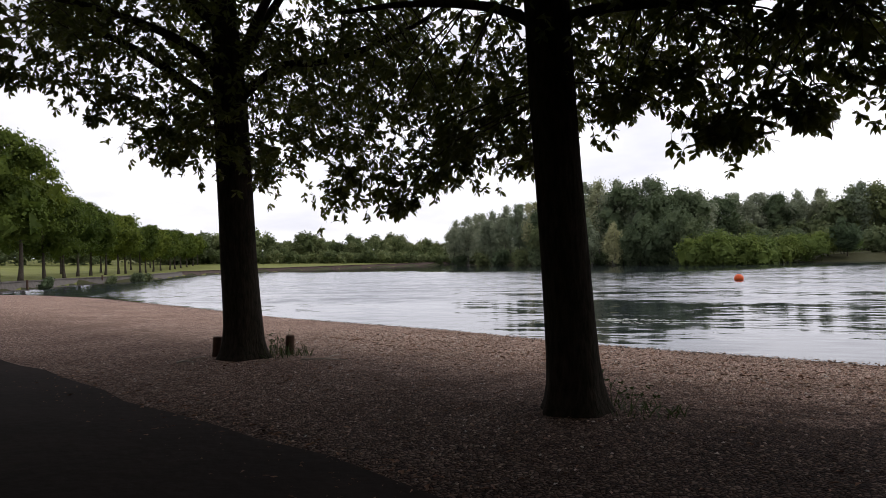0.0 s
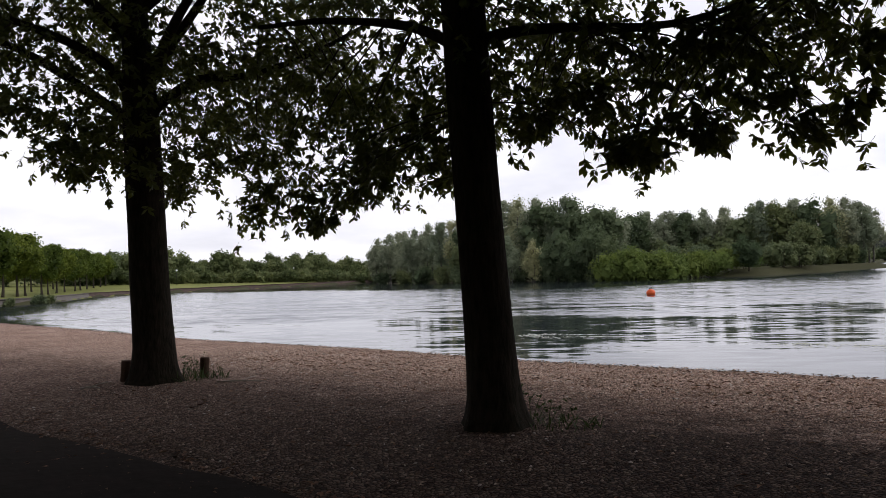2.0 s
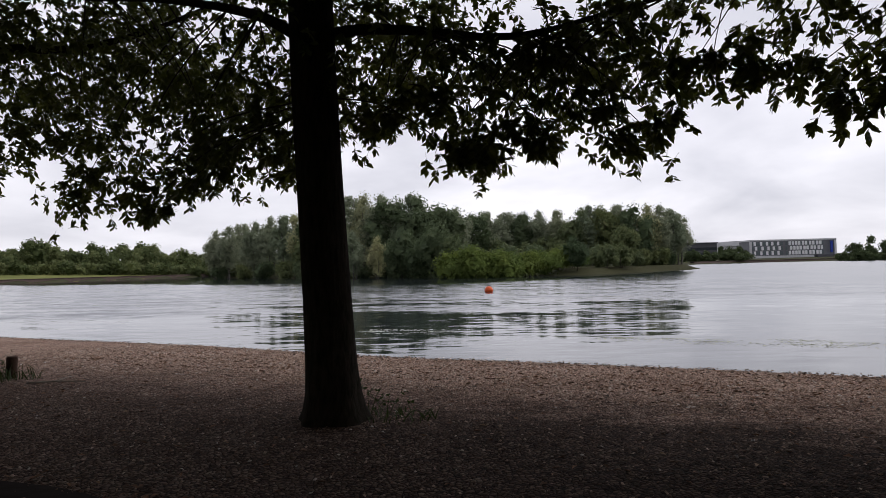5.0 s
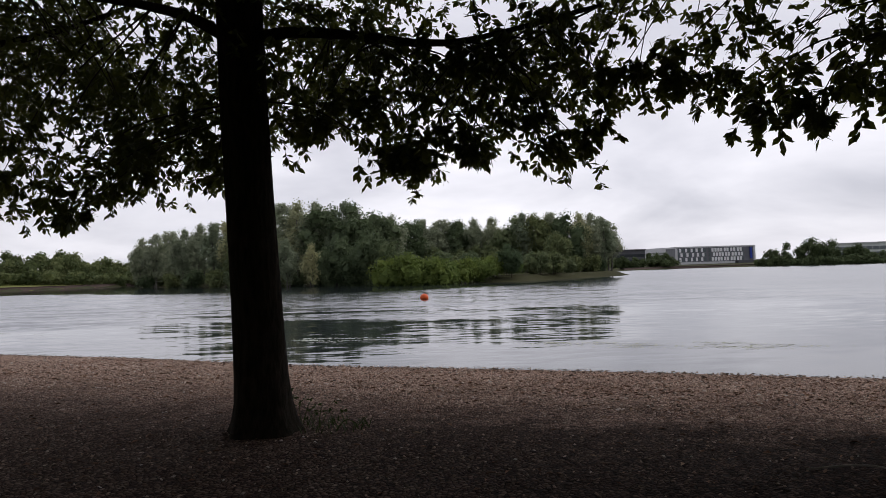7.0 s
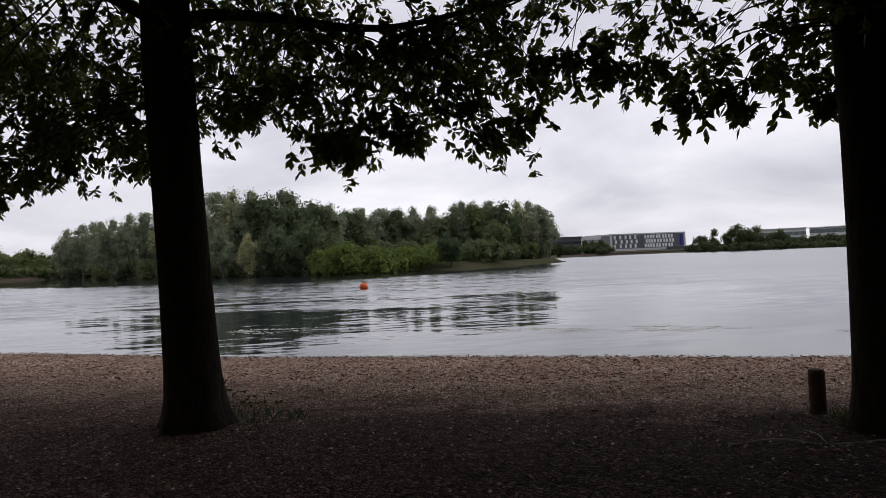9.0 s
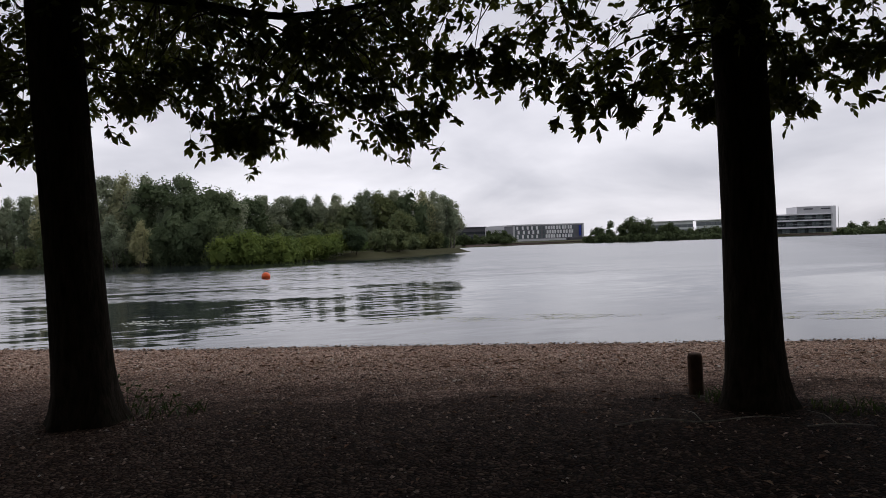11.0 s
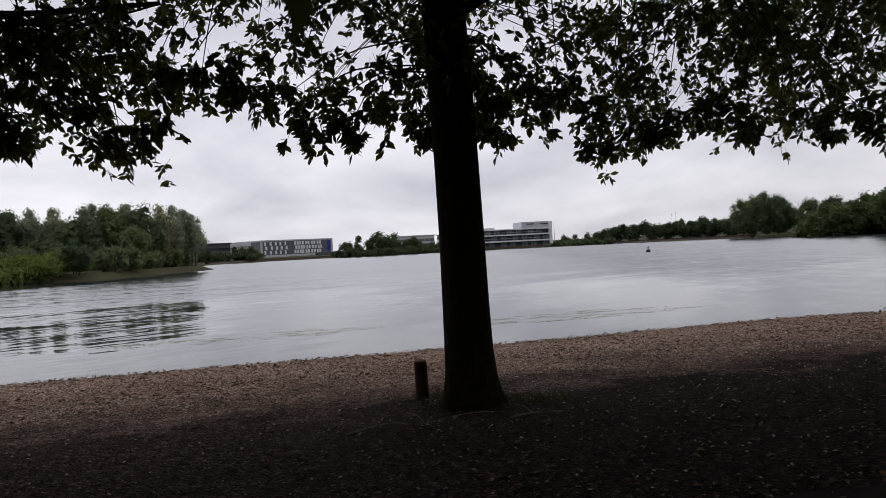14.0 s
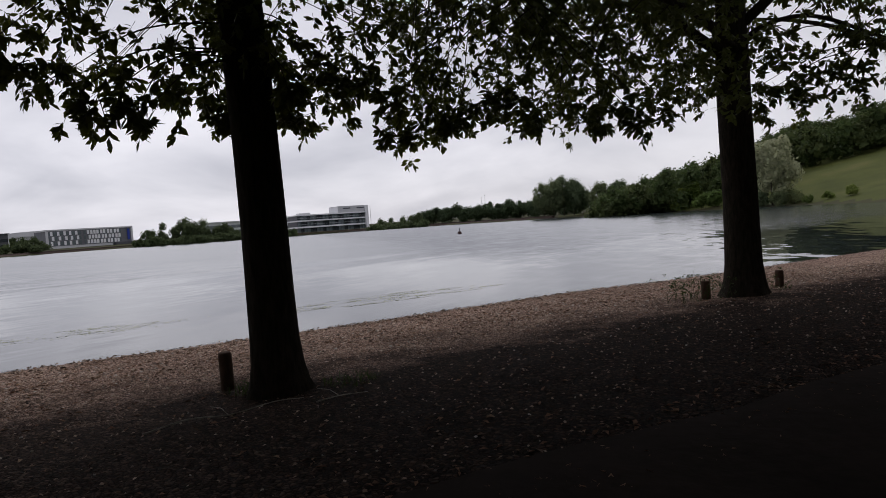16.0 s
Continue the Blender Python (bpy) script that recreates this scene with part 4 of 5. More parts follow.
# unseen bushes added behind the second row, at the walker's back, to block low sky light
places = []
for i in range(64):
    s, n = -70 + 2.2 * i, -9.5 - 2.5 * (i % 2) + rnd.uniform(-0.5, 0.5)
    p = ALONG * s + OUT * n
    places.append((p.x, p.y, 5.5, rnd.uniform(8.5, 11.5)))
for i in range(16):
    p = ALONG * (26 + 2.4 * (i % 8)) + OUT * (-7 + 6.5 * (i // 8) - 3)
    places.append((p.x, p.y, 5.5, rnd.uniform(6, 8)))
for i in range(30):
    p = ALONG * (20 + 1.8 * (i % 15)) + OUT * (rnd.uniform(5.0, 7.0) if i < 15 else rnd.uniform(-8.0, -5.0))
    places.append((p.x, p.y, 5.0, rnd.uniform(5, 7)))
woods("thicket", places, M_DARK, "dense dark green bushes, unseen, added behind the path to block the sky", 31, 0.5, 430)
AVENUE = [far_tree("tree", 60 + k, 11.0, 15.5, 2.6, M_AVENUE, M_BARK_FAR, 9000, 0.17, 28, flat=0.7) for k in range(3)]
AVENUE_FAR = [far_tree("tree", 65 + k, 11.0, 15.5, 2.6, M_AVENUE, M_BARK_FAR, 3900, 0.26, 24, flat=0.7) for k in range(3)]
for k in range(2, 21):
    x, y = -46.5 - 2.35 * k + 0.03 * k * k, 62.5 + 8.4 * k
    grown = np.interp(k, (2, 3, 4, 8, 10, 14, 20), (1.27, 1.16, 0.93, 0.89, 0.84, 0.79, 0.72))
    stand((AVENUE if k < 7 else AVENUE_FAR)[k % 3], x + rnd.uniform(-0.5, 0.5), y + rnd.uniform(-0.8, 0.8), rnd.uniform(0.96, 1.04) * grown, rnd.uniform(0, 360), "tall avenue tree with full green crown on the lawn" if k < 4 else "avenue tree with full green crown on the lawn", "tree", "avenue trees")
for k in range(7):
    stand(AVENUE_FAR[(k + 1) % 3], -66 - 4.2 * k + rnd.uniform(-1, 1), 86 + 24 * k, rnd.uniform(0.75, 0.85), rnd.uniform(0, 360), "avenue tree with full green crown on the lawn", "tree", "avenue trees")

POPLAR = [far_tree("tree", 70 + k, 7.5, 14.0, 1.2, M_WILLOW, M_BIRCH, 4700, 0.2, 26, 2, flat=1.35) for k in range(3)]
OAK = [far_tree("tree", 80 + k, 10.0, 13.0, 0.8, M_DARK, M_BARK_FAR, 4400, 0.22, 26, flat=1.2) for k in range(3)]
SHRUB = [far_tree("bush", 90 + k, 7.0, 4.6, 0.1, M_BUSH, M_BARK_FAR, 2200, 0.17, 18, 3) for k in range(3)]
DSHRUB = [far_tree("bush", 95 + k, 7.0, 5.0, 0.1, M_DARK, M_BARK_FAR, 1100, 0.25, 16, 3) for k in range(2)]
# island trees: bearing, distance, height factor, kind
for b, d, s, kind in (
        (1.2, 190, 0.98, "p"), (2.2, 186, 1.02, "p"), (3.4, 180, 1.03, "p"), (4.2, 172, 1.01, "p"), (5.4, 168, 1.03, "p"), (6.6, 160, 1.02, "p"), (7.8, 156, 1.01, "p"), (9.2, 150, 1.1, "o"), (10.4, 146, 1.11, "p"), (11.8, 140, 1.18, "p"), (13.0, 136, 1.19, "p"), (14.3, 134, 1.13, "p"), (15.4, 132, 1.17, "o"), (16.8, 130, 1.1, "p"), (18.0, 128, 1.17, "o"), (19.4, 126, 1.02, "o"), (20.6, 130, 0.9, "p"), (21.8, 142, 0.96, "o"), (23.2, 146, 0.9, "p"), (24.6, 148, 0.89, "p"), (26.0, 150, 0.95, "o"), (27.4, 150, 0.9, "p"), (28.8, 150, 0.9, "p"), (30.2, 148, 0.99, "o"), (31.4, 146, 0.94, "p"), (32.6, 146, 1.01, "o"), (33.8, 146, 0.95, "p"), (35.0, 146, 1.01, "o"), (36.0, 148, 0.95, "p"), (36.9, 150, 0.94, "p"), (37.8, 152, 0.88, "p"), (38.3, 156, 0.83, "p"), (8.4, 145, 0.7, "o"), (14.0, 122, 0.62, "p"), (16.0, 117, 0.75, "o"), (17.6, 114, 0.72, "o"), (19.0, 112, 0.8, "o"), (20.4, 110, 0.65, "o"), (30.4, 113, 0.45, "o"), (34.2, 128, 0.62, "o"), (12.0, 126, 0.7, "p")):
    v = polar(b, d)
    pool = POPLAR if kind == "p" else OAK
    stand(pool[rnd.randrange(3)], v.x, v.y, s, rnd.uniform(0, 360), "grey-green poplar on the wooded island" if kind == "p" else "dark green broadleaf tree on the wooded island", "tree", "island trees")
for b, d, s in ((20.6, 106, 1.15), (21.8, 103, 1.2), (23.0, 102, 1.12), (24.2, 103, 1.0), (25.4, 105, 0.95), (26.6, 107, 0.9), (27.8, 110, 0.85), (29.0, 113, 0.8), (30.2, 117, 0.7)):
    v = polar(b, d)
    stand(SHRUB[rnd.randrange(3)], v.x, v.y, s, rnd.uniform(0, 360), "bright green bush overhanging the island shore", "bush", "island bushes")
for b, d, s in ((5, 165, 0.7), (7.5, 152, 0.6), (10, 142, 0.65), (12.5, 132, 0.6), (14.8, 124, 0.7), (17.0, 119, 0.6), (19.3, 112, 0.7), (32.6, 122, 0.85), (33.8, 125, 0.8), (35.0, 134, 0.6), (36.4, 146, 0.55), (2.5, 192, 0.6), (4.0, 180, 0.6), (6.2, 168, 0.6), (8.8, 152, 0.6), (11.2, 142, 0.6), (13.6, 134, 0.65), (15.8, 127, 0.6), (18.2, 120, 0.6), (22, 130, 0.9), (24.5, 132, 0.9), (27, 134, 0.9), (29.5, 136, 0.9), (32, 138, 0.8), (37.6, 150, 0.5), (34.4, 140, 0.6), (20, 130, 0.9), (17, 135, 0.9), (14, 142, 0.9), (11, 152, 0.9), (8, 163, 0.9), (5, 178, 0.9), (3, 190, 0.9), (1.5, 186, 0.7), (3.2, 168, 0.75), (4.8, 160, 0.8), (6.6, 150, 0.8), (8.0, 143, 0.8), (9.6, 138, 0.8), (11.4, 131, 0.75), (35.6, 142, 0.7), (37.0, 146, 0.7)):
    v = polar(b, d)
    stand(DSHRUB[rnd.randrange(2)], v.x, v.y, s, rnd.uniform(0, 360), "low dark green bush under the island trees", "bush", "island bushes")
for b, d, s in ((-29.9, 93, 0.32), (-25.7, 108, 0.3), (-23.9, 113, 0.36), (-23.2, 118, 0.3)):
    v = polar(b, d)
    stand(DSHRUB[rnd.randrange(2)], v.x, v.y, s, rnd.uniform(0, 360), "small dark shrub growing on the stone edging", "bush", "quay shrubs")
places = []
for i in range(70):
    v = polar(2 + 35.5 * (i % 35) / 34, np.interp(i % 35, (0, 6, 14, 22, 34), (200, 172, 146, 138, 158)) + (4 if i < 35 else 14))
    h = rnd.uniform(4.5, 7.5)
    places.append((v.x, v.y, h * 1.3, h))
woods("woods", places, M_DARK, "dark undergrowth among the island trees", 14, 0.3, 700)
GORSE = far_tree("bush", 99, 4.0, 2.6, 0.05, M_GORSE, M_BARK_FAR, 500, 0.25, 8, 2)
v = polar(0.2, 246)
stand(GORSE, v.x, v.y + 14, 1.0, 0, "bush in yellow flower on the far bank", "bush", "")
drop_model(GORSE)


places = []
for i in range(30):
    v = polar(-43 + 24 * i / 29, 250 + 30 * (i % 2))
    places.append((v.x, v.y, 13, rnd.uniform(8, 12)))
woods("woods", places, M_DARK, "dark green trees behind the lawn", 6, 0.5, 600)
places = []
for i in range(60):
    b = -22 + 26 * i / 59
    v = polar(b, 262 + 22 * abs(math.sin(i * 2.1)))
    h = (11.5 if b < -3 else 9.5) * rnd.uniform(0.7, 1.1)
    places.append((v.x, v.y, h * rnd.uniform(0.9, 1.3), h))
for i in range(66):
    v = polar(-22 + 26 * i / 65, 256 + 5 * math.sin(i * 2.3))
    h = rnd.uniform(3.2, 5.4)
    places.append((v.x, v.y, h * 1.5, h))
woods("woods", places[::2], M_FARLEAF, "dark green hedge and trees along the far shore", 7, 0.42, 620)
woods("woods", places[1::2], M_DARK, "mid green bushes and trees along the far shore", 8, 0.42, 620)
places = [(polar(b, d).x, polar(b, d).y, w * 1.15, h * 1.2) for b, d, w, h in (
    (39.3, 330, 6, 5), (40.5, 335, 5, 5), (41.8, 340, 8, 7), (42.6, 345, 7, 6), (50.2, 345, 8, 7), (51.2, 340, 8, 9), (52.2, 345, 8, 8), (53.0, 345, 12, 11), (53.9, 345, 11, 11), (54.8, 345, 8, 7), (55.8, 345, 7, 9.5),
    (56.6, 345, 8, 6), (57.4, 350, 8, 6), (58.4, 350, 8, 6), (59.3, 352, 7, 6), (60.2, 352, 7, 5), (68.2, 360, 8, 5), (69.3, 360, 9, 5), (70.4, 360, 9, 6), (71.3, 358, 8, 7))]
for b0, b1 in ((38.6, 43.8), (49.6, 61.6), (67.6, 72.2)):
    for i in range(int((b1 - b0) * 2.2)):
        v = polar(b0 + i / 2.2, 338 + 6 * math.sin(i * 2.7))
        h = rnd.uniform(3.4, 5.2)
        places.append((v.x, v.y, h * 1.7, h))
woods("woods", places, M_FARLEAF, "dark green trees and hedge before the far buildings", 9, 0.42, 900)
places = []
for i in range(34):
    b = 72 + 13 * i / 33
    v = polar(b, 400 - 60 * (i / 33) + 10 * math.sin(i * 3.3))
    h = rnd.uniform(8.0, 10.5)
    places.append((v.x, v.y, 11, h))
woods("woods", places, M_FARLEAF, "dark even line of trees beyond the water", 10, 0.45, 700)
places = []
for i in range(300):
    b = 86.5 + 24 * rnd.random()
    d = 212 + 100 * rnd.random() ** 0.8
    if 99.5 < b and d < 250:
        continue
    v = polar(b, d)
    h = rnd.uniform(7, 11) * np.interp(b, (88, 93, 98), (1.0, 1.4, 1.5))
    places.append((v.x, v.y, h * 1.0, h))
for i in range(26):
    b = 86 + 12 * i / 25
    v = polar(b, 225 + 6 * math.sin(i * 1.9))
    h = rnd.uniform(4, 8)
    places.append((v.x, v.y, h * 1.3, h))
woods("woods", places[::2], M_HILLWOOD, "dark green wood on the hillside", 11, 0.45, 310)
woods("woods", places[1::2], M_HEDGE, "mid green trees and bushes on the hillside", 12, 0.45, 310)
for b, d, s in ((81.9, 306, 0.95), (82.7, 304, 1.02), (83.5, 306, 1.08), (84.3, 306, 1.0), (85.0, 304, 0.72), (86.3, 298, 0.85), (87.8, 295, 0.85)):
    v = polar(b, d)
    stand(OAK[rnd.randrange(3)], v.x, v.y, s * 1.2, rnd.uniform(0, 360), "dark grey-green tall tree on the far shore", "tree", "far shore trees", 1.1)
for b, d, s in ((87.6, 236, 0.5), (88.9, 228, 0.55), (90.2, 222, 0.5), (91.3, 226, 0.62), (92.6, 219, 0.5), (93.6, 217, 0.58), (96.4, 214, 0.6), (97.6, 220, 0.7)):
    v = polar(b, d)
    stand(AVENUE_FAR[rnd.randrange(3)], v.x, v.y, s, rnd.uniform(0, 360), "rounded mid green tree at the foot of the hill", "tree", "trees under the hill", 0.95)
WILLOW = far_tree("tree", 77, 11.5, 15.5, 0.2, M_WILLOW, M_BARK_FAR, 6500, 0.34, 34, 2, 0.5)
for b, d, s in ((98.4, 186, 0.8), (99.6, 183, 0.75), (100.6, 184, 0.7)):
    v = polar(b, d)
    stand(DSHRUB[rnd.randrange(2)], v.x, v.y, s, rnd.uniform(0, 360), "low dark green bush under the grey willow", "bush", "bushes under the hill")
v = polar(99.4, 186)
stand(WILLOW, v.x, v.y, 1.15, 20, "large grey willow at the foot of the hill", "tree", "")
drop_model(WILLOW)
for b, d, s in ((94.3, 205, 0.9), (95.2, 203, 1.0), (101.5, 178, 0.45), (102.8, 176, 0.4), (104.3, 172, 0.5), (92.5, 214, 0.8)):
    v = polar(b, d)
    stand(SHRUB[rnd.randrange(3)], v.x, v.y, s, rnd.uniform(0, 360), "rounded green bush by the water", "bush", "bushes under the hill")
for m in (*AVENUE, *AVENUE_FAR, *POPLAR, *OAK, *SHRUB, *DSHRUB):
    drop_model(m)

# ---- posts, sticks and small things on the beach ----


def bollard(x, y, tall, radius, seed, lean, label):
    rng = np.random.default_rng(seed)
    post = base("wooden_post", x, y, height(x, y) - 0.1)
    path = [Vector((lean * h / tall, lean * 0.4 * h / tall, h)) for h in (0.0, 0.1, 0.3 * tall, 0.6 * tall, 0.92 * tall + 0.1, tall + 0.1)]
    part("post", tube_bm(path, [radius * k for k in (1.02, 1.0, 1.0, 0.98, 0.97, 0.88)], 14, 0.06, rng), M_POST, post)
    return tagged(post, label, "post", "short wooden posts by the trees")


bollard(-4.28, 12.72, 0.36, 0.085, 1, 0.02, "short dark wooden post beside the tree")
bollard(-3.0, 12.95, 0.35, 0.085, 2, 0.02, "short dark wooden post among grass tufts")
bollard(6.62, 4.12, 0.44, 0.078, 3, -0.03, "upright dark round wooden post beside the tree")
bollard(13.5, -1.55, 0.34, 0.085, 4, 0.0, "short dark wooden post among dry weeds")
bollard(*polar(-31.1, 96).xy, 1.1, 0.12, 6, 0.0, "dark wooden stake on the lawn by the avenue")
bollard(*polar(-26.3, 116).xy, 1.0, 0.12, 7, 0.0, "dark wooden stake on the lawn by the avenue")
bollard(15.3, -3.1, 0.34, 0.085, 5, 0.0, "short dark wooden post behind the tree")


def tuft(x, y, tall, count, seed, label, category="grass tuft", spread=0.25, stalky=False):
    rng = np.random.default_rng(seed)
    n = count
    r = spread * np.sqrt(rng.random(n))
    a = rng.random(n) * 2 * np.pi
    p = np.column_stack([r * np.cos(a), r * np.sin(a), np.zeros(n)])
    d = unit(np.column_stack([rng.normal(0, 0.45, n), rng.normal(0, 0.45, n), np.ones(n)]))
    s = unit(np.cross(d, rng.normal(0, 1, (n, 3))))
    h = tall * rng.uniform(0.4, 1.1, (n, 1))
    w = 0.004 if stalky else 0.007
    mid, tip = p + d * h * 0.6, p + d * h + np.column_stack([d[:, 0], d[:, 1], -0.4 * np.ones(n)]) * h * 0.3
    v = np.stack([p - s * w, p + s * w, mid + s * w * 0.8, mid - s * w * 0.8, tip], 1).reshape(-1, 3)
    k = np.arange(n)[:, None, None] * 5
    f = (k + np.array([[0, 1, 2], [0, 2, 3], [3, 2, 4]])).reshape(-1, 3)
    t = base("weed" if stalky else "grass_tuft", x, y, height(x, y) - 0.01)
    tagged(soup("foliage", v, f, M_PLANT, t), kind="stuff")
    if stalky:
        c = np.repeat(p + d * h * 0.75, 2, 0) + rng.normal(0, 0.05, (2 * n, 3))
        lv, lf, sv, sf = leaf_sprays(rng, c, np.tile([[0, 0, 0.6]], (2 * n, 1)), 5, 0.045, 0.12)
        tagged(soup("leaves", lv, lf, M_PLANT, t), kind="stuff")
    return tagged(t, label, category, "plants at the posts")


tuft(-3.1, 12.55, 0.28, 60, 1, "green grass tuft at the foot of the tree", spread=0.4)
tuft(-2.75, 12.75, 0.32, 34, 2, "green grass tuft around the wooden post")
tuft(-3.2, 12.9, 0.5, 16, 3, "thin weed stalks beside the tree", "weed", 0.25, True)
tuft(1.85, 7.6, 0.5, 14, 4, "thin weed stalks at the foot of the trunk", "weed", 0.2, True)
tuft(2.0, 7.3, 0.16, 70, 5, "low green grass tuft on the shingle", spread=0.4)
tuft(6.5, 3.75, 0.2, 60, 6, "low green grass tuft between post and tree", spread=0.25)
tuft(6.9, 2.7, 0.13, 90, 7, "low green grass tuft on the shingle", spread=0.35)
tuft(13.3, -1.25, 0.7, 30, 8, "tall dry weeds around the wooden post", "weed", 0.5, True)
tuft(13.7, -1.75, 0.6, 30, 9, "tall dry weeds beside the tree", "weed", 0.5, True)
tuft(14.6, -2.7, 0.5, 20, 10, "tall dry weeds beside the tree", "weed", 0.4, True)


def stick(points, r, label):
    rng = np.random.default_rng(int(points[0][0] * 100) % 97)
    x, y, _ = points[0]
    s = base("stick", x, y, 0)
    path = bend([Vector((px - x, py - y, height(px, py) + r + pz)) for px, py, pz in points], 5)
    part("branch", tube_bm(path, [r * (1 - 0.6 * i / (len(path) - 1)) for i in range(len(path))], 7, 0.25, rng), M_STICK, s)
    fork = path[len(path) // 2]
    part("twig", tube_bm([fork, fork + Vector((0.12, 0.16, 0.03)), fork + Vector((0.2, 0.34, 0.02))], [r * 0.6, r * 0.45, r * 0.2], 6), M_STICK, s)
    return tagged(s, label, "stick", "fallen sticks")


stick([(4.75, 3.72, 0.0), (5.1, 3.5, 0.03), (5.37, 3.27, 0.0), (5.75, 3.0, 0.04), (6.05, 2.85, 0.01)], 0.009, "bleached fallen stick lying on the leaf litter")
stick([(5.85, 2.6, 0.0), (6.05, 2.45, 0.02), (6.3, 2.25, 0.0)], 0.008, "bleached fallen stick lying on the leaf litter")
stick([(-4.7, 11.9, 0.0), (-4.55, 11.95, 0.02), (-4.4, 11.9, 0.0)], 0.02, "small pale stick near the tree")
stick([(-2.6, 12.1, 0.0), (-2.2, 12.15, 0.01), (-1.8, 12.1, 0.0)], 0.015, "thin dark stick on the shingle")


def scatter(name, count, seed, s_range, n_range, size, material, label, flat):
    """Loose pebbles or fallen leaves on the beach."""
    rng = np.random.default_rng(seed)
    s = rng.uniform(*s_range, count)
    n = n_range[0] + (n_range[1] - n_range[0]) * rng.random(count)
    p = s[:, None] * np.array([0.7071, -0.7071]) + n[:, None] * np.array([0.7071, 0.7071])
    z, _ = terrain(p)
    keep = z > WATER - 0.06
    p, z = p[keep], z[keep]
    c = len(p)
    sz = size * rng.uniform(0.45, 1.35, (c, 1)) ** 1.3
    a = rng.random(c) * 2 * np.pi
    u = np.column_stack([np.cos(a), np.sin(a), rng.normal(0, 0.2, c)])
    w = np.column_stack([-np.sin(a), np.cos(a), rng.normal(0, 0.2, c)]) * rng.uniform(0.55, 0.95, (c, 1))
    o = np.column_stack([p, z + 0.004])
    up = np.array([0, 0, 1.0])
    if flat:
        v = np.stack([o - u * sz, o + w * sz * 0.5 + up * sz * 0.25, o + u * sz, o - w * sz * 0.5 + up * sz * 0.3], 1)
        f = np.array([[0, 1, 2], [0, 2, 3]])
    else:
        hgt = sz * rng.uniform(0.35, 0.7, (c, 1))
        v = np.stack([o - u * sz, o + w * sz, o + u * sz, o - w * sz, o + up * hgt + u * sz * rng.uniform(-0.4, 0.4, (c, 1)), o - u * sz * 0.1 + up * hgt * 0.92 + w * sz * rng.uniform(-0.5, 0.5, (c, 1))], 1)
        f = np.array([[0, 5, 1], [1, 5, 4], [1, 4, 2], [2, 4, 3], [3, 4, 5], [3, 5, 0]])
    faces = (np.arange(c)[:, None, None] * v.shape[1] + f).reshape(-1, 3)
    return tagged(soup(name, v.reshape(-1, 3), faces, material), label, "pebbles" if not flat else "fallen leaves", kind="stuff")


def island_colours(name, *stops, rough=0.8):
    k = Nodes(name)
    c = k.ramp(k.island(), *stops)
    c = k.mix(0.3, c, k.ramp(k.noise(k.coord(), 60, 3), (0.3, (0.1, 0.08, 0.07)), (0.7, (0.4, 0.36, 0.32))))
    return k.finish(c, 0.95, spec=0.06)


M_PEBBLE = island_colours("mixed_pebbles", (0.0, (0.06, 0.043, 0.036)), (0.35, (0.31, 0.192, 0.138)), (0.7, (0.55, 0.38, 0.285)), (0.93, (0.69, 0.55, 0.46)), (1.0, (0.65, 0.62, 0.58)))
M_LITTER = island_colours("dead_leaves", (0.0, (0.09, 0.045, 0.028)), (0.5, (0.27, 0.118, 0.06)), (0.9, (0.34, 0.17, 0.09)), (1.0, (0.42, 0.28, 0.17)))
scatter("pebbles", 19000, 1, (-16, 18), (8.4, 13.7), 0.024, M_PEBBLE, "mixed brown and grey shingle pebbles on the beach", False)
scatter("pebbles", 5500, 4, (-14, 16), (3.3, 8.6), 0.016, M_PEBBLE, "loose pebbles lying on the ground darkened for tree shade", False)
scatter("fallen_leaves", 1500, 6, (-12, 10), (2.5, 3.7), 0.035, M_LITTER, "brown dead leaves drifted along the path's edge", True)
scatter("fallen_leaves", 4200, 8, (-14, 16), (9.5, 13.4), 0.036, M_LITTER, "red-brown dead leaves lying on the shingle by the water", True)
scatter("fallen_leaves", 2800, 2, (-14, 16), (2.6, 11.5), 0.034, M_LITTER, "brown dead leaves scattered over the shingle", True)



def wrack_line(count, seed):
    """Dark leaf scraps and wet grit washed up along the water's edge."""
    rng = np.random.default_rng(seed)
    a, b = np.array(BEACH[:-1], float), np.array(BEACH[1:], float)
    near = [i for i in range(len(a)) if np.hypot(*a[i]) < 62 or np.hypot(*b[i]) < 40]
    span = np.array([np.hypot(*(b[i] - a[i])) for i in near])
    pick = rng.choice(near, count, p=span / span.sum())
    d = unit(b[pick] - a[pick])
    p = a[pick] + (b[pick] - a[pick]) * rng.random((count, 1)) + np.column_stack([d[:, 1], -d[:, 0]]) * (np.abs(rng.normal(0, 0.4, (count, 1))) - 0.05) * -1
    z, _ = terrain(p)
    t = rng.random(count) * 2 * np.pi
    s = 0.03 * rng.uniform(0.4, 1.6, (count, 1))
    u, w = np.column_stack([np.cos(t), np.sin(t), np.zeros(count)]), np.column_stack([-np.sin(t), np.cos(t), np.zeros(count)])
    o = np.column_stack([p, np.maximum(z, WATER) + 0.012])
    up = np.array([0, 0, 0.5])
    v = np.stack([o - u * s, o + w * s * 0.6 + up * s, o + u * s, o - w * s * 0.6 + up * s * 0.6], 1).reshape(-1, 3)
    f = (np.arange(count)[:, None, None] * 4 + np.array([[0, 1, 2], [0, 2, 3]])).reshape(-1, 3)
    return tagged(soup("wrack_line", v, f, M_WRACK), "dark leaf scraps washed up along the waterline", "debris", kind="stuff")


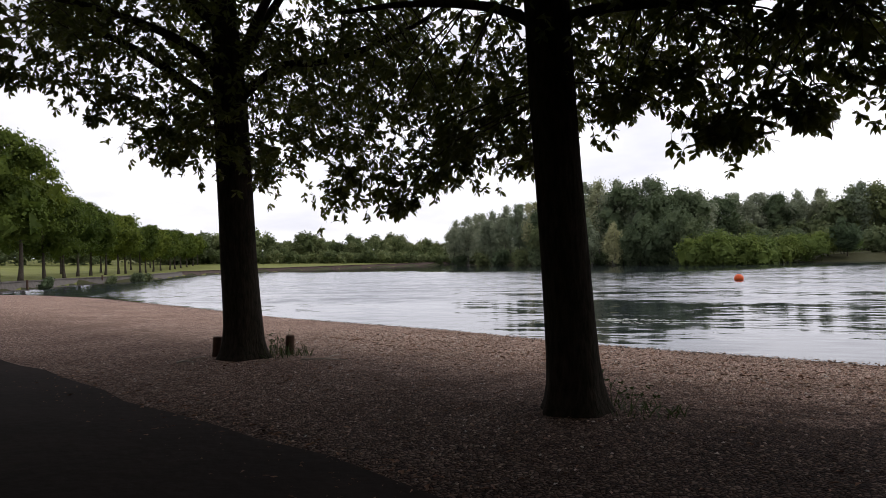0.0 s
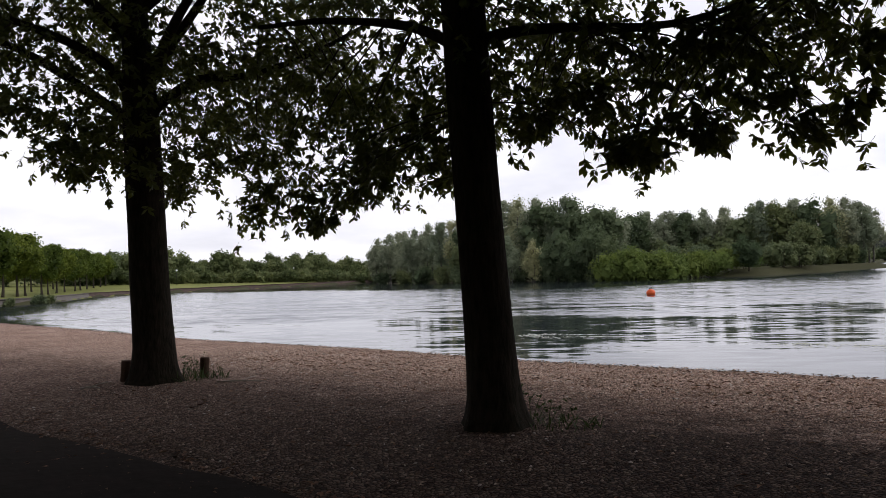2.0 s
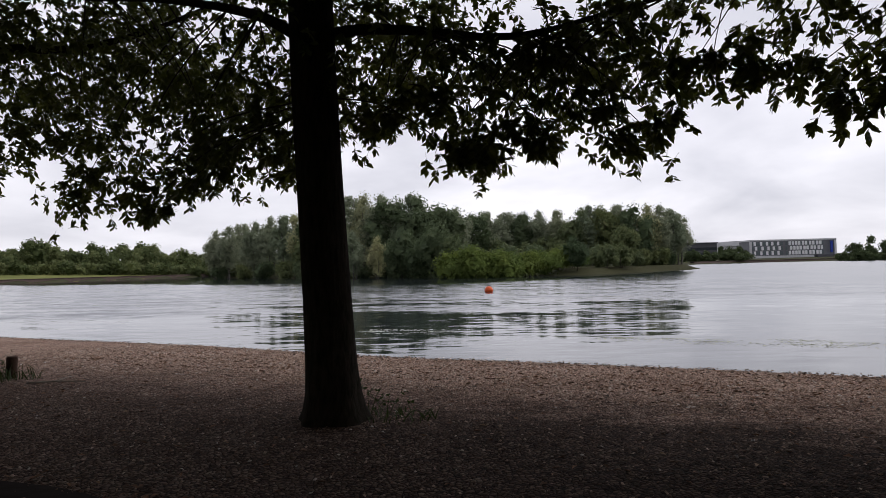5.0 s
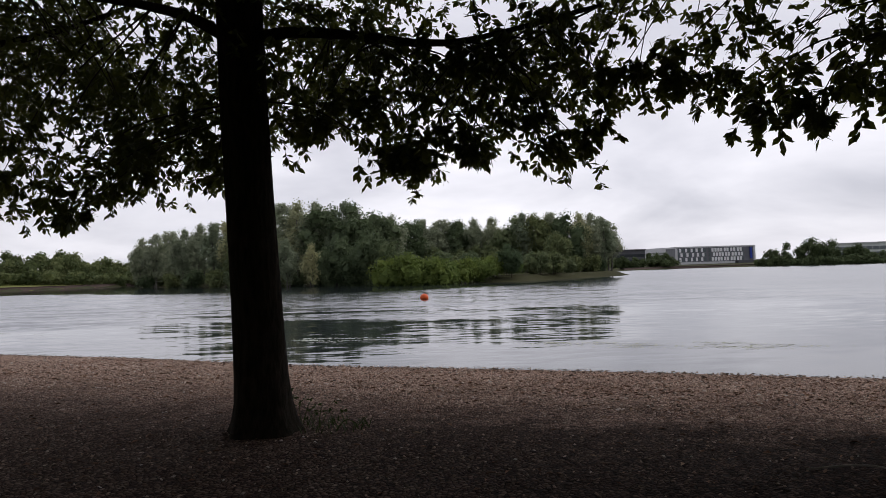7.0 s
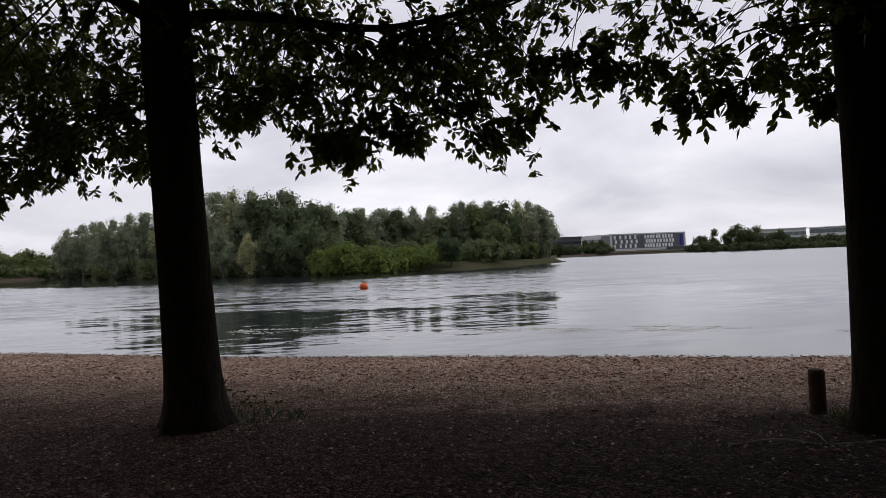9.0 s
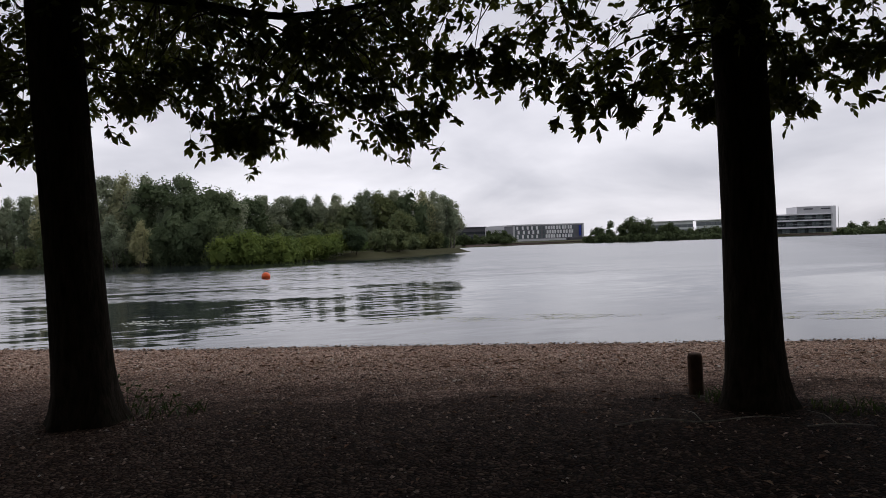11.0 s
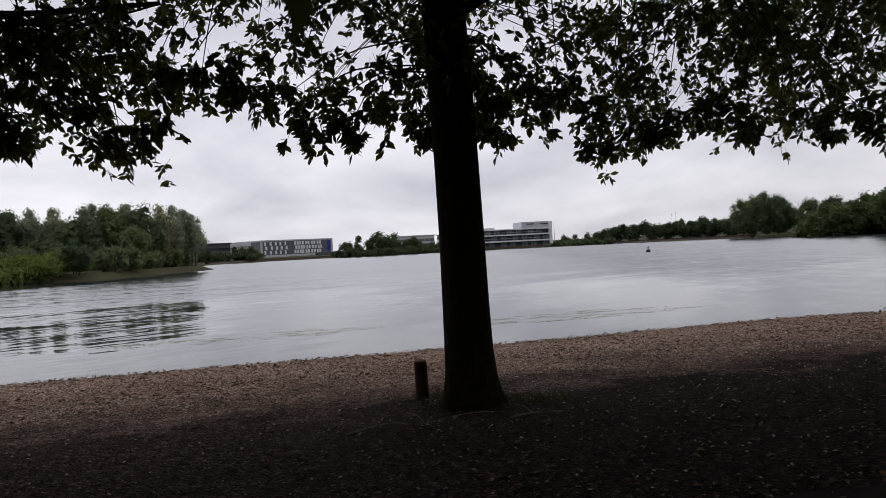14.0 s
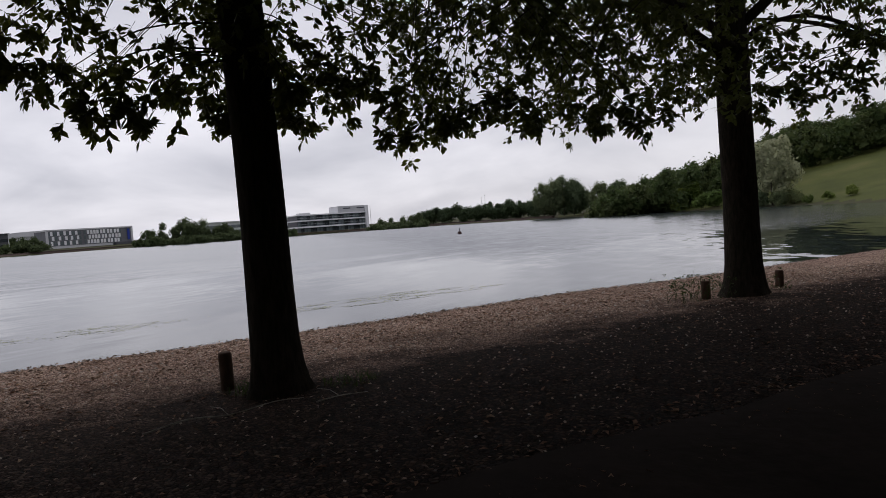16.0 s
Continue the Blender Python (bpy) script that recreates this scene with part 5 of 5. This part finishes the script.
M_WRACK = plain_material("wet_leaf_scraps", (0.085, 0.055, 0.04), 0.8, vary=0.4, spec=0.1)
wrack_line(3200, 9)

# ---- on the water ----


def weed_patch(cx, cy, rx, ry, turn, count, size, material, seed, label, rafts=0):
    """Floating leaves, spread evenly or gathered in short thin rafts."""
    rng = np.random.default_rng(seed)
    r, a = np.sqrt(rng.random(rafts or count)), rng.random(rafts or count) * 2 * np.pi
    p = np.column_stack([r * np.cos(a) * rx, r * np.sin(a) * ry])
    if rafts:
        own = rng.integers(0, rafts, count)
        long = rng.uniform(0.12, 0.5, rafts)[own]
        p = p[own] + np.column_stack([rng.normal(0, 1, count) * long, rng.normal(0, 0.05, count)])
    t = radians(turn)
    p = p @ np.array([[math.cos(t), math.sin(t)], [-math.sin(t), math.cos(t)]]) + np.array([cx, cy])
    m = 7
    ang = np.arange(m) / m * 2 * np.pi
    sz = size * rng.uniform(0.4, 1.3, (len(p), 1))
    wob = rng.uniform(0.6, 1.15, (len(p), m))
    v = np.stack([p[:, :1] + sz * wob * np.cos(ang), p[:, 1:] + sz * wob * np.sin(ang), WATER + rng.uniform(0.003, 0.008, (len(p), m))], -1)
    mid = np.column_stack([p, np.full(len(p), WATER + 0.006)])[:, None]
    v = np.concatenate([v, mid], 1)
    f = np.array([[i, (i + 1) % m, m] for i in range(m)])
    faces = (np.arange(len(p))[:, None, None] * (m + 1) + f).reshape(-1, 3)
    return tagged(soup("pondweed", v.reshape(-1, 3), faces, material), label, "pondweed", kind="stuff")


weed_patch(5.4, 20.3, 1.7, 0.75, -30, 260, 0.055, M_PADS, 1, "pale floating leaves gathered in patches on the water", 13)
weed_patch(12.2, 13.0, 3.6, 0.8, -46, 900, 0.026, M_WEED, 2, "broken rafts of floating green weed", 34)
weed_patch(17.6, 6.6, 3.6, 1.0, -44, 1300, 0.026, M_WEED, 3, "broken rafts of floating green weed", 44)


def buoy(x, y, radius, label):
    b = base("buoy", x, y, WATER)
    bm = bmesh.new()
    bmesh.ops.create_uvsphere(bm, u_segments=28, v_segments=18, radius=radius)
    for v in bm.verts:
        v.co.z = v.co.z * 0.93 + radius * 0.45
        band = math.exp(-((v.co.z - radius * 0.45) / (radius * 0.08)) ** 2)
        v.co.x *= 1 + 0.035 * band
        v.co.y *= 1 + 0.035 * band
    for f in bm.faces:
        f.smooth = True
    part("float", bm, M_BUOY, b)
    part("top_ring", tube_bm(bend([(0.09 * math.cos(k), 0, radius * 1.36 + 0.09 * math.sin(k)) for k in (0, 0.8, 1.57, 2.3, 3.14)], 3), [0.018] * 13, 6), M_DARKMETAL, b)
    return tagged(b, label, "buoy")


buoy(19.45, 45.55, 0.30, "round orange-red mooring buoy floating on the lake")
M_BRICKRED = plain_material("faded_dark_red_paint", (0.06, 0.028, 0.026), 0.7)
mark = base("marker_buoy", 99.3, 26.6, WATER)
bm = bmesh.new()
bmesh.ops.create_cone(bm, cap_ends=True, segments=18, radius1=0.34, radius2=0.25, depth=0.4)
bmesh.ops.translate(bm, vec=(0, 0, 0.15), verts=bm.verts)
part("float", bm, M_BRICKRED, mark, "faded dark red float")
part("mast", tube_bm([(0, 0, 0.3), (0, 0, 0.5), (0, 0, 0.68)], [0.05, 0.045, 0.04], 8), M_DARKMETAL, mark)
bm = bmesh.new()
bmesh.ops.create_uvsphere(bm, u_segments=12, v_segments=8, radius=0.1)
bmesh.ops.translate(bm, vec=(0, 0, 0.72), verts=bm.verts)
part("topmark", bm, M_DARKMETAL, mark)
tagged(mark, "small dark marker buoy with short mast", "buoy")

# ---- buildings beyond the lake ----
M_MIDCLAD = plain_material("slate_grey_cladding", (0.17, 0.175, 0.195), 0.6, vary=0.12, scale=0.4)
M_DARKCLAD = plain_material("dark_grey_cladding", (0.10, 0.10, 0.115), 0.55, vary=0.15, scale=0.4)
M_PALE = plain_material("pale_grey_panels", (0.6, 0.6, 0.62), 0.6, vary=0.08, scale=0.3)
M_WHITE = plain_material("white_panels", (0.88, 0.88, 0.9), 0.5, vary=0.06, scale=0.3)
M_MINT = plain_material("pale_greenish_panels", (0.66, 0.70, 0.68), 0.5, vary=0.08, scale=0.3)
k = Nodes("pale_window_glass")
M_PALEGLASS = k.finish(k.ramp(k.noise(k.coord(), 0.5, 2), (0.3, (0.08, 0.10, 0.11)), (0.7, (0.20, 0.23, 0.24))), 0.15, spec=0.6)
M_BLUE = plain_material("blue_sign_panel", (0.03, 0.06, 0.35), 0.5, vary=0.1)
M_BRICK = plain_material("red_brown_brick", (0.26, 0.14, 0.10), 0.85, vary=0.2, scale=2)
M_TILE = plain_material("terracotta_roof_tiles", (0.33, 0.19, 0.14), 0.8, vary=0.2, scale=2)
k = Nodes("dark_window_glass")
M_GLASS = k.finish(k.ramp(k.noise(k.coord(), 0.6, 2), (0.3, (0.02, 0.025, 0.03)), (0.7, (0.06, 0.07, 0.08))), 0.12, spec=0.6)


def block(name, left, right, ground):
    """An empty at the left front corner of a facade that runs from left to right as seen over the lake."""
    d = Vector(right) - Vector(left)
    return base(name, left[0], left[1], ground, math.degrees(math.atan2(d.y, d.x))), d.length


def shared(name, mesh, parent, x, y, z, label=""):
    ob = new(name, mesh)
    ob.parent = parent
    ob.location = (x, y, z)
    return tagged(ob, label)


def mesh_of(bm, name, material):
    me = bpy.data.meshes.new(name)
    bm.to_mesh(me)
    bm.free()
    me.materials.append(material)
    return me


# three-storey hotel with alternating white panels and windows
z0 = 1.0
hotel, L = block("hotel", (289.0, 304.8), (332.8, 287.8), z0)
top = 11.7 - z0
part("wall", box_bm(0, L, 0.3, 15, 0, top - 0.9), M_MIDCLAD, hotel)
part("roof", box_bm(-0.4, L + 0.4, -0.1, 15.4, top - 0.9, top, 0.06), M_PALE, hotel, "flat pale grey roof edge")
for x in (-0.3, L - 0.9):
    part("end_pier", box_bm(x, x + 1.2, -0.25, 0.28, 1.72, top - 0.92, 0.04), M_PALE, hotel, "pale grey end pier")
part("base_band", box_bm(-0.2, L * 0.74, -0.5, 0.3, 0, 1.7, 0.04), M_PALE, hotel, "pale low base wall")
part("entrance", box_bm(L * 0.76, L + 1.0, -2.6, 0.3, 0.0, 1.9, 0.05), M_DARKCLAD, hotel, "dark projecting entrance canopy")
for k in range(4):
    part("floor_band", box_bm(0, L, -0.12, 0.32, 1.8 + 2.62 * k, 2.12 + 2.62 * k), M_MIDCLAD, hotel)
pane = mesh_of(box_bm(-0.5, 0.5, -0.05, 0.12, 0, 2.0, 0.02), "pane", M_PALEGLASS)
panel = mesh_of(box_bm(-0.62, 0.62, -0.1, 0.14, 0.12, 2.25, 0.03), "panel", M_WHITE)
frame_m = mesh_of(box_bm(-0.62, 0.62, 0.06, 0.24, -0.1, 2.1, 0.03), "window_frame", M_MIDCLAD)
BAYS = (0.055, 0.13, 0.2, 0.262, 0.33, 0.4, 0.465, 0.503, 0.54, 0.575, 0.62, 0.655, 0.703, 0.74, 0.785, 0.822)
for row in range(3):
    for col, f in enumerate(BAYS):
        x = f * L
        if col != 5:
            shared("panel", panel, hotel, x + (0.75 if row == 1 else 0.0), 0.08, 2.05 + 2.62 * row)
        for side in (-1.2, 1.2) if col < 6 else (1.2,):
            if col > 5 and BAYS[min(col + 1, 15)] - f < 0.04 and col != 15:
                continue
            win = shared("window", frame_m, hotel, x + side, 0.0, 2.15 + 2.62 * row)
            shared("pane", pane, win, 0, 0.08, 0)
part("sign", box_bm(L - 3.0, L - 1.7, -0.35, 0.25, 3.0, 9.3, 0.04), M_BLUE, hotel, "tall blue sign panel")
tagged(hotel, "three-storey grey hotel with white panels by the lake", "building")


def low_building(name, left, right, z0, top, deep, wall, bands, label, roof=M_PALE):
    b, L = block(name, left, right, z0)
    part("wall", box_bm(0, L, 0.4, deep, 0, top - z0 - 0.5), wall, b)
    part("roof", box_bm(-0.6, L + 0.6, -0.5, deep + 0.5, top - z0 - 0.5, top - z0, 0.05), roof, b)
    for lo, hi, mat in bands:
        n = max(2, int(L / 3.0))
        bay = mesh_of(box_bm(0.06, L / n - 0.06, 0.2, 0.45, lo, hi, 0.02), "window", mat)
        for i in range(n):
            shared("window", bay, b, i * L / n, 0, 0)
    return tagged(b, label, "building")


low_building("office_building", polar(38.0, 405).xy, polar(41.15, 412).xy, 1.0, 11.0, 16, M_DARKCLAD, [(5.6, 7.2, M_GLASS), (2.0, 4.2, M_GLASS)], "low dark office building with window bands", M_DARKCLAD)
low_building("warehouse", polar(41.3, 450).xy, polar(43.5, 450).xy, 1.0, 9.6, 20, M_PALE, [(5.0, 6.2, M_GLASS)], "pale low warehouse behind trees")
hall = base("hall", *polar(42.2, 480).xy, 1.0, -43)
bm = bmesh.new()
arc = [(-16, 0), (-16, 9.3), (-12, 10.7), (-5, 11.6), (4, 11.9), (12, 11.6), (16, 11.2), (16, 0)]
f0, f1 = [bm.verts.new((x, 0, z)) for x, z in arc], [bm.verts.new((x, 25, z)) for x, z in arc]
bm.faces.new(f0)
bm.faces.new(f1[::-1])
for i in range(len(arc)):
    j = (i + 1) % len(arc)
    bm.faces.new((f0[i], f1[i], f1[j], f0[j]))
bmesh.ops.recalc_face_normals(bm, faces=bm.faces[:])
part("body", bm, M_PALE, hall)
tagged(hall, "pale hall with shallow curved roof behind the hotel", "building")
low_building("office_building", polar(54.2, 430).xy, polar(57.6, 432).xy, 1.0, 10.6, 16, M_MINT, [(5.6, 7.4, M_PALEGLASS), (2.4, 4.4, M_PALEGLASS)], "pale low office building with glass bands behind trees")
low_building("office_building", polar(57.8, 425).xy, polar(61.4, 410).xy, 1.0, 10.2, 16, M_MINT, [(6.0, 8.0, M_PALEGLASS), (2.4, 4.4, M_PALEGLASS)], "pale low office building with glass bands behind trees", M_MINT)

# the office with white floor bands and a rooftop block
z0 = 1.2
left, right = polar(61.6, 366), Vector((350.5, 146.7, 0))
office, L = block("office_building", left.xy, right.xy, z0)
part("wall", box_bm(0, L - 1.2, 1.2, 18, 0, 8.6), M_DARKCLAD, office)
for lo, hi, out in ((8.4, 9.0, 0.0), (5.4, 6.1, -0.4), (2.0, 2.8, -0.4)):
    part("floor_band", box_bm(-0.5, L, out, 18, lo, hi, 0.05), M_WHITE, office, "white projecting floor band")
n = 22
# the paler bays paint in sky reflected by the glass
bays = [mesh_of(box_bm(0.07, (L - 1.4) / n - 0.07, 0.9, 1.3, 0, 2.2, 0.02), "window", m) for m in (M_GLASS, M_PALEGLASS)]
rail = mesh_of(box_bm(0, (L - 1.4) / n, 0.55, 0.63, 0.9, 1.0), "rail", M_PALE)
for i in range(n):
    for z in (6.15, 2.95, 0.1):
        shared("window", bays[(i * 5 + int(z * 3)) % 7 < 4], office, i * (L - 1.4) / n, 0, z if z > 0.2 else -0.25)
        if z > 0.2:
            shared("rail", rail, office, i * (L - 1.4) / n, 0, z)
part("end_pier", box_bm(L - 1.3, L + 0.3, -0.5, 18, 0, 12.4, 0.05), M_WHITE, office, "tall white end wall")
part("rooftop_block", box_bm(L - 17, L - 1.3, 0.6, 14, 9.0, 12.45, 0.06), M_PALE, office, "pale rooftop plant room")
for x in (L - 14, L - 6):
    part("vent", box_bm(x, x + 4.2, 0.5, 0.7, 10.9, 11.5, 0.02), M_DARKCLAD, office)
part("roof_box", box_bm(3, 9, 6, 12, 9.0, 10.0, 0.05), M_PALE, office)
part("mast", tube_bm([(L + 2.5, 2, 0), (L + 2.5, 2, 6), (L + 2.5, 2, 12)], [0.16, 0.12, 0.08], 6), M_PALE, office)
tagged(office, "glass office building with white floor bands and rooftop block", "building")

house = base("house", *polar(-18.0, 335).xy, 3.2, 15)
part("wall", box_bm(-6, 6, -4, 4, 0, 6), M_BRICK, house)
bm = bmesh.new()
r = [bm.verts.new(p) for p in ((-6.4, -4.5, 6), (6.4, -4.5, 6), (6.4, 4.5, 6), (-6.4, 4.5, 6), (-6.4, 0, 9.6), (6.4, 0, 9.6))]
for f in ((0, 1, 5, 4), (2, 3, 4, 5), (0, 4, 3), (1, 2, 5), (0, 3, 2, 1)):
    bm.faces.new([r[i] for i in f])
bmesh.ops.recalc_face_normals(bm, faces=bm.faces[:])
part("roof", bm, M_TILE, house)
tagged(house, "brick house with terracotta roof behind the trees", "house")

for b, tall in ((76.75, 14), (77.05, 15.5)):
    m = base("mast", *polar(b, 470).xy, height(*polar(b, 470).xy))
    part("pole", tube_bm([(0, 0, 0), (0, 0, tall * 0.5), (0, 0, tall)], [0.22, 0.17, 0.1], 6), M_PALE, m)
    part("head", box_bm(-0.5, 0.5, -0.2, 0.2, tall, tall + 0.4, 0.05), M_PALE, m)
    tagged(m, "tall thin grey lighting mast beyond the trees", "mast", "lighting masts")

# a lifebuoy post on the island's bank
v = polar(8.4, 139)
lp = base("lifebuoy_post", v.x, v.y, height(v.x, v.y))
part("post", tube_bm([(0, 0, 0), (0, 0, 0.8), (0, 0, 1.5)], [0.07, 0.065, 0.06], 8), M_POST, lp)
part("housing", box_bm(-0.42, 0.42, -0.15, 0.15, 0.9, 1.7, 0.08), M_BUOY, lp, "orange-red lifebuoy housing")
tagged(lp, "orange-red lifebuoy housing on a post by the water", "lifebuoy")

# lamp posts on the far bank
for b, dist in ((-5.7, 262), (-14.6, 240)):
    v = polar(b, dist)
    lamp = base("lamp_post", v.x, v.y, height(v.x, v.y))
    part("pole", tube_bm([(0, 0, 0), (0, 0, 2.4), (0, 0, 4.6)], [0.09, 0.07, 0.06], 8), M_DARKMETAL, lamp)
    bm = bmesh.new()
    bmesh.ops.create_uvsphere(bm, u_segments=12, v_segments=8, radius=0.3)
    bmesh.ops.translate(bm, vec=(0, 0, 4.8), verts=bm.verts)
    part("globe", bm, M_WHITE, lamp, "white globe head")
    tagged(lamp, "lamp post with white globe on the far bank", "lamp post", "lamp posts")
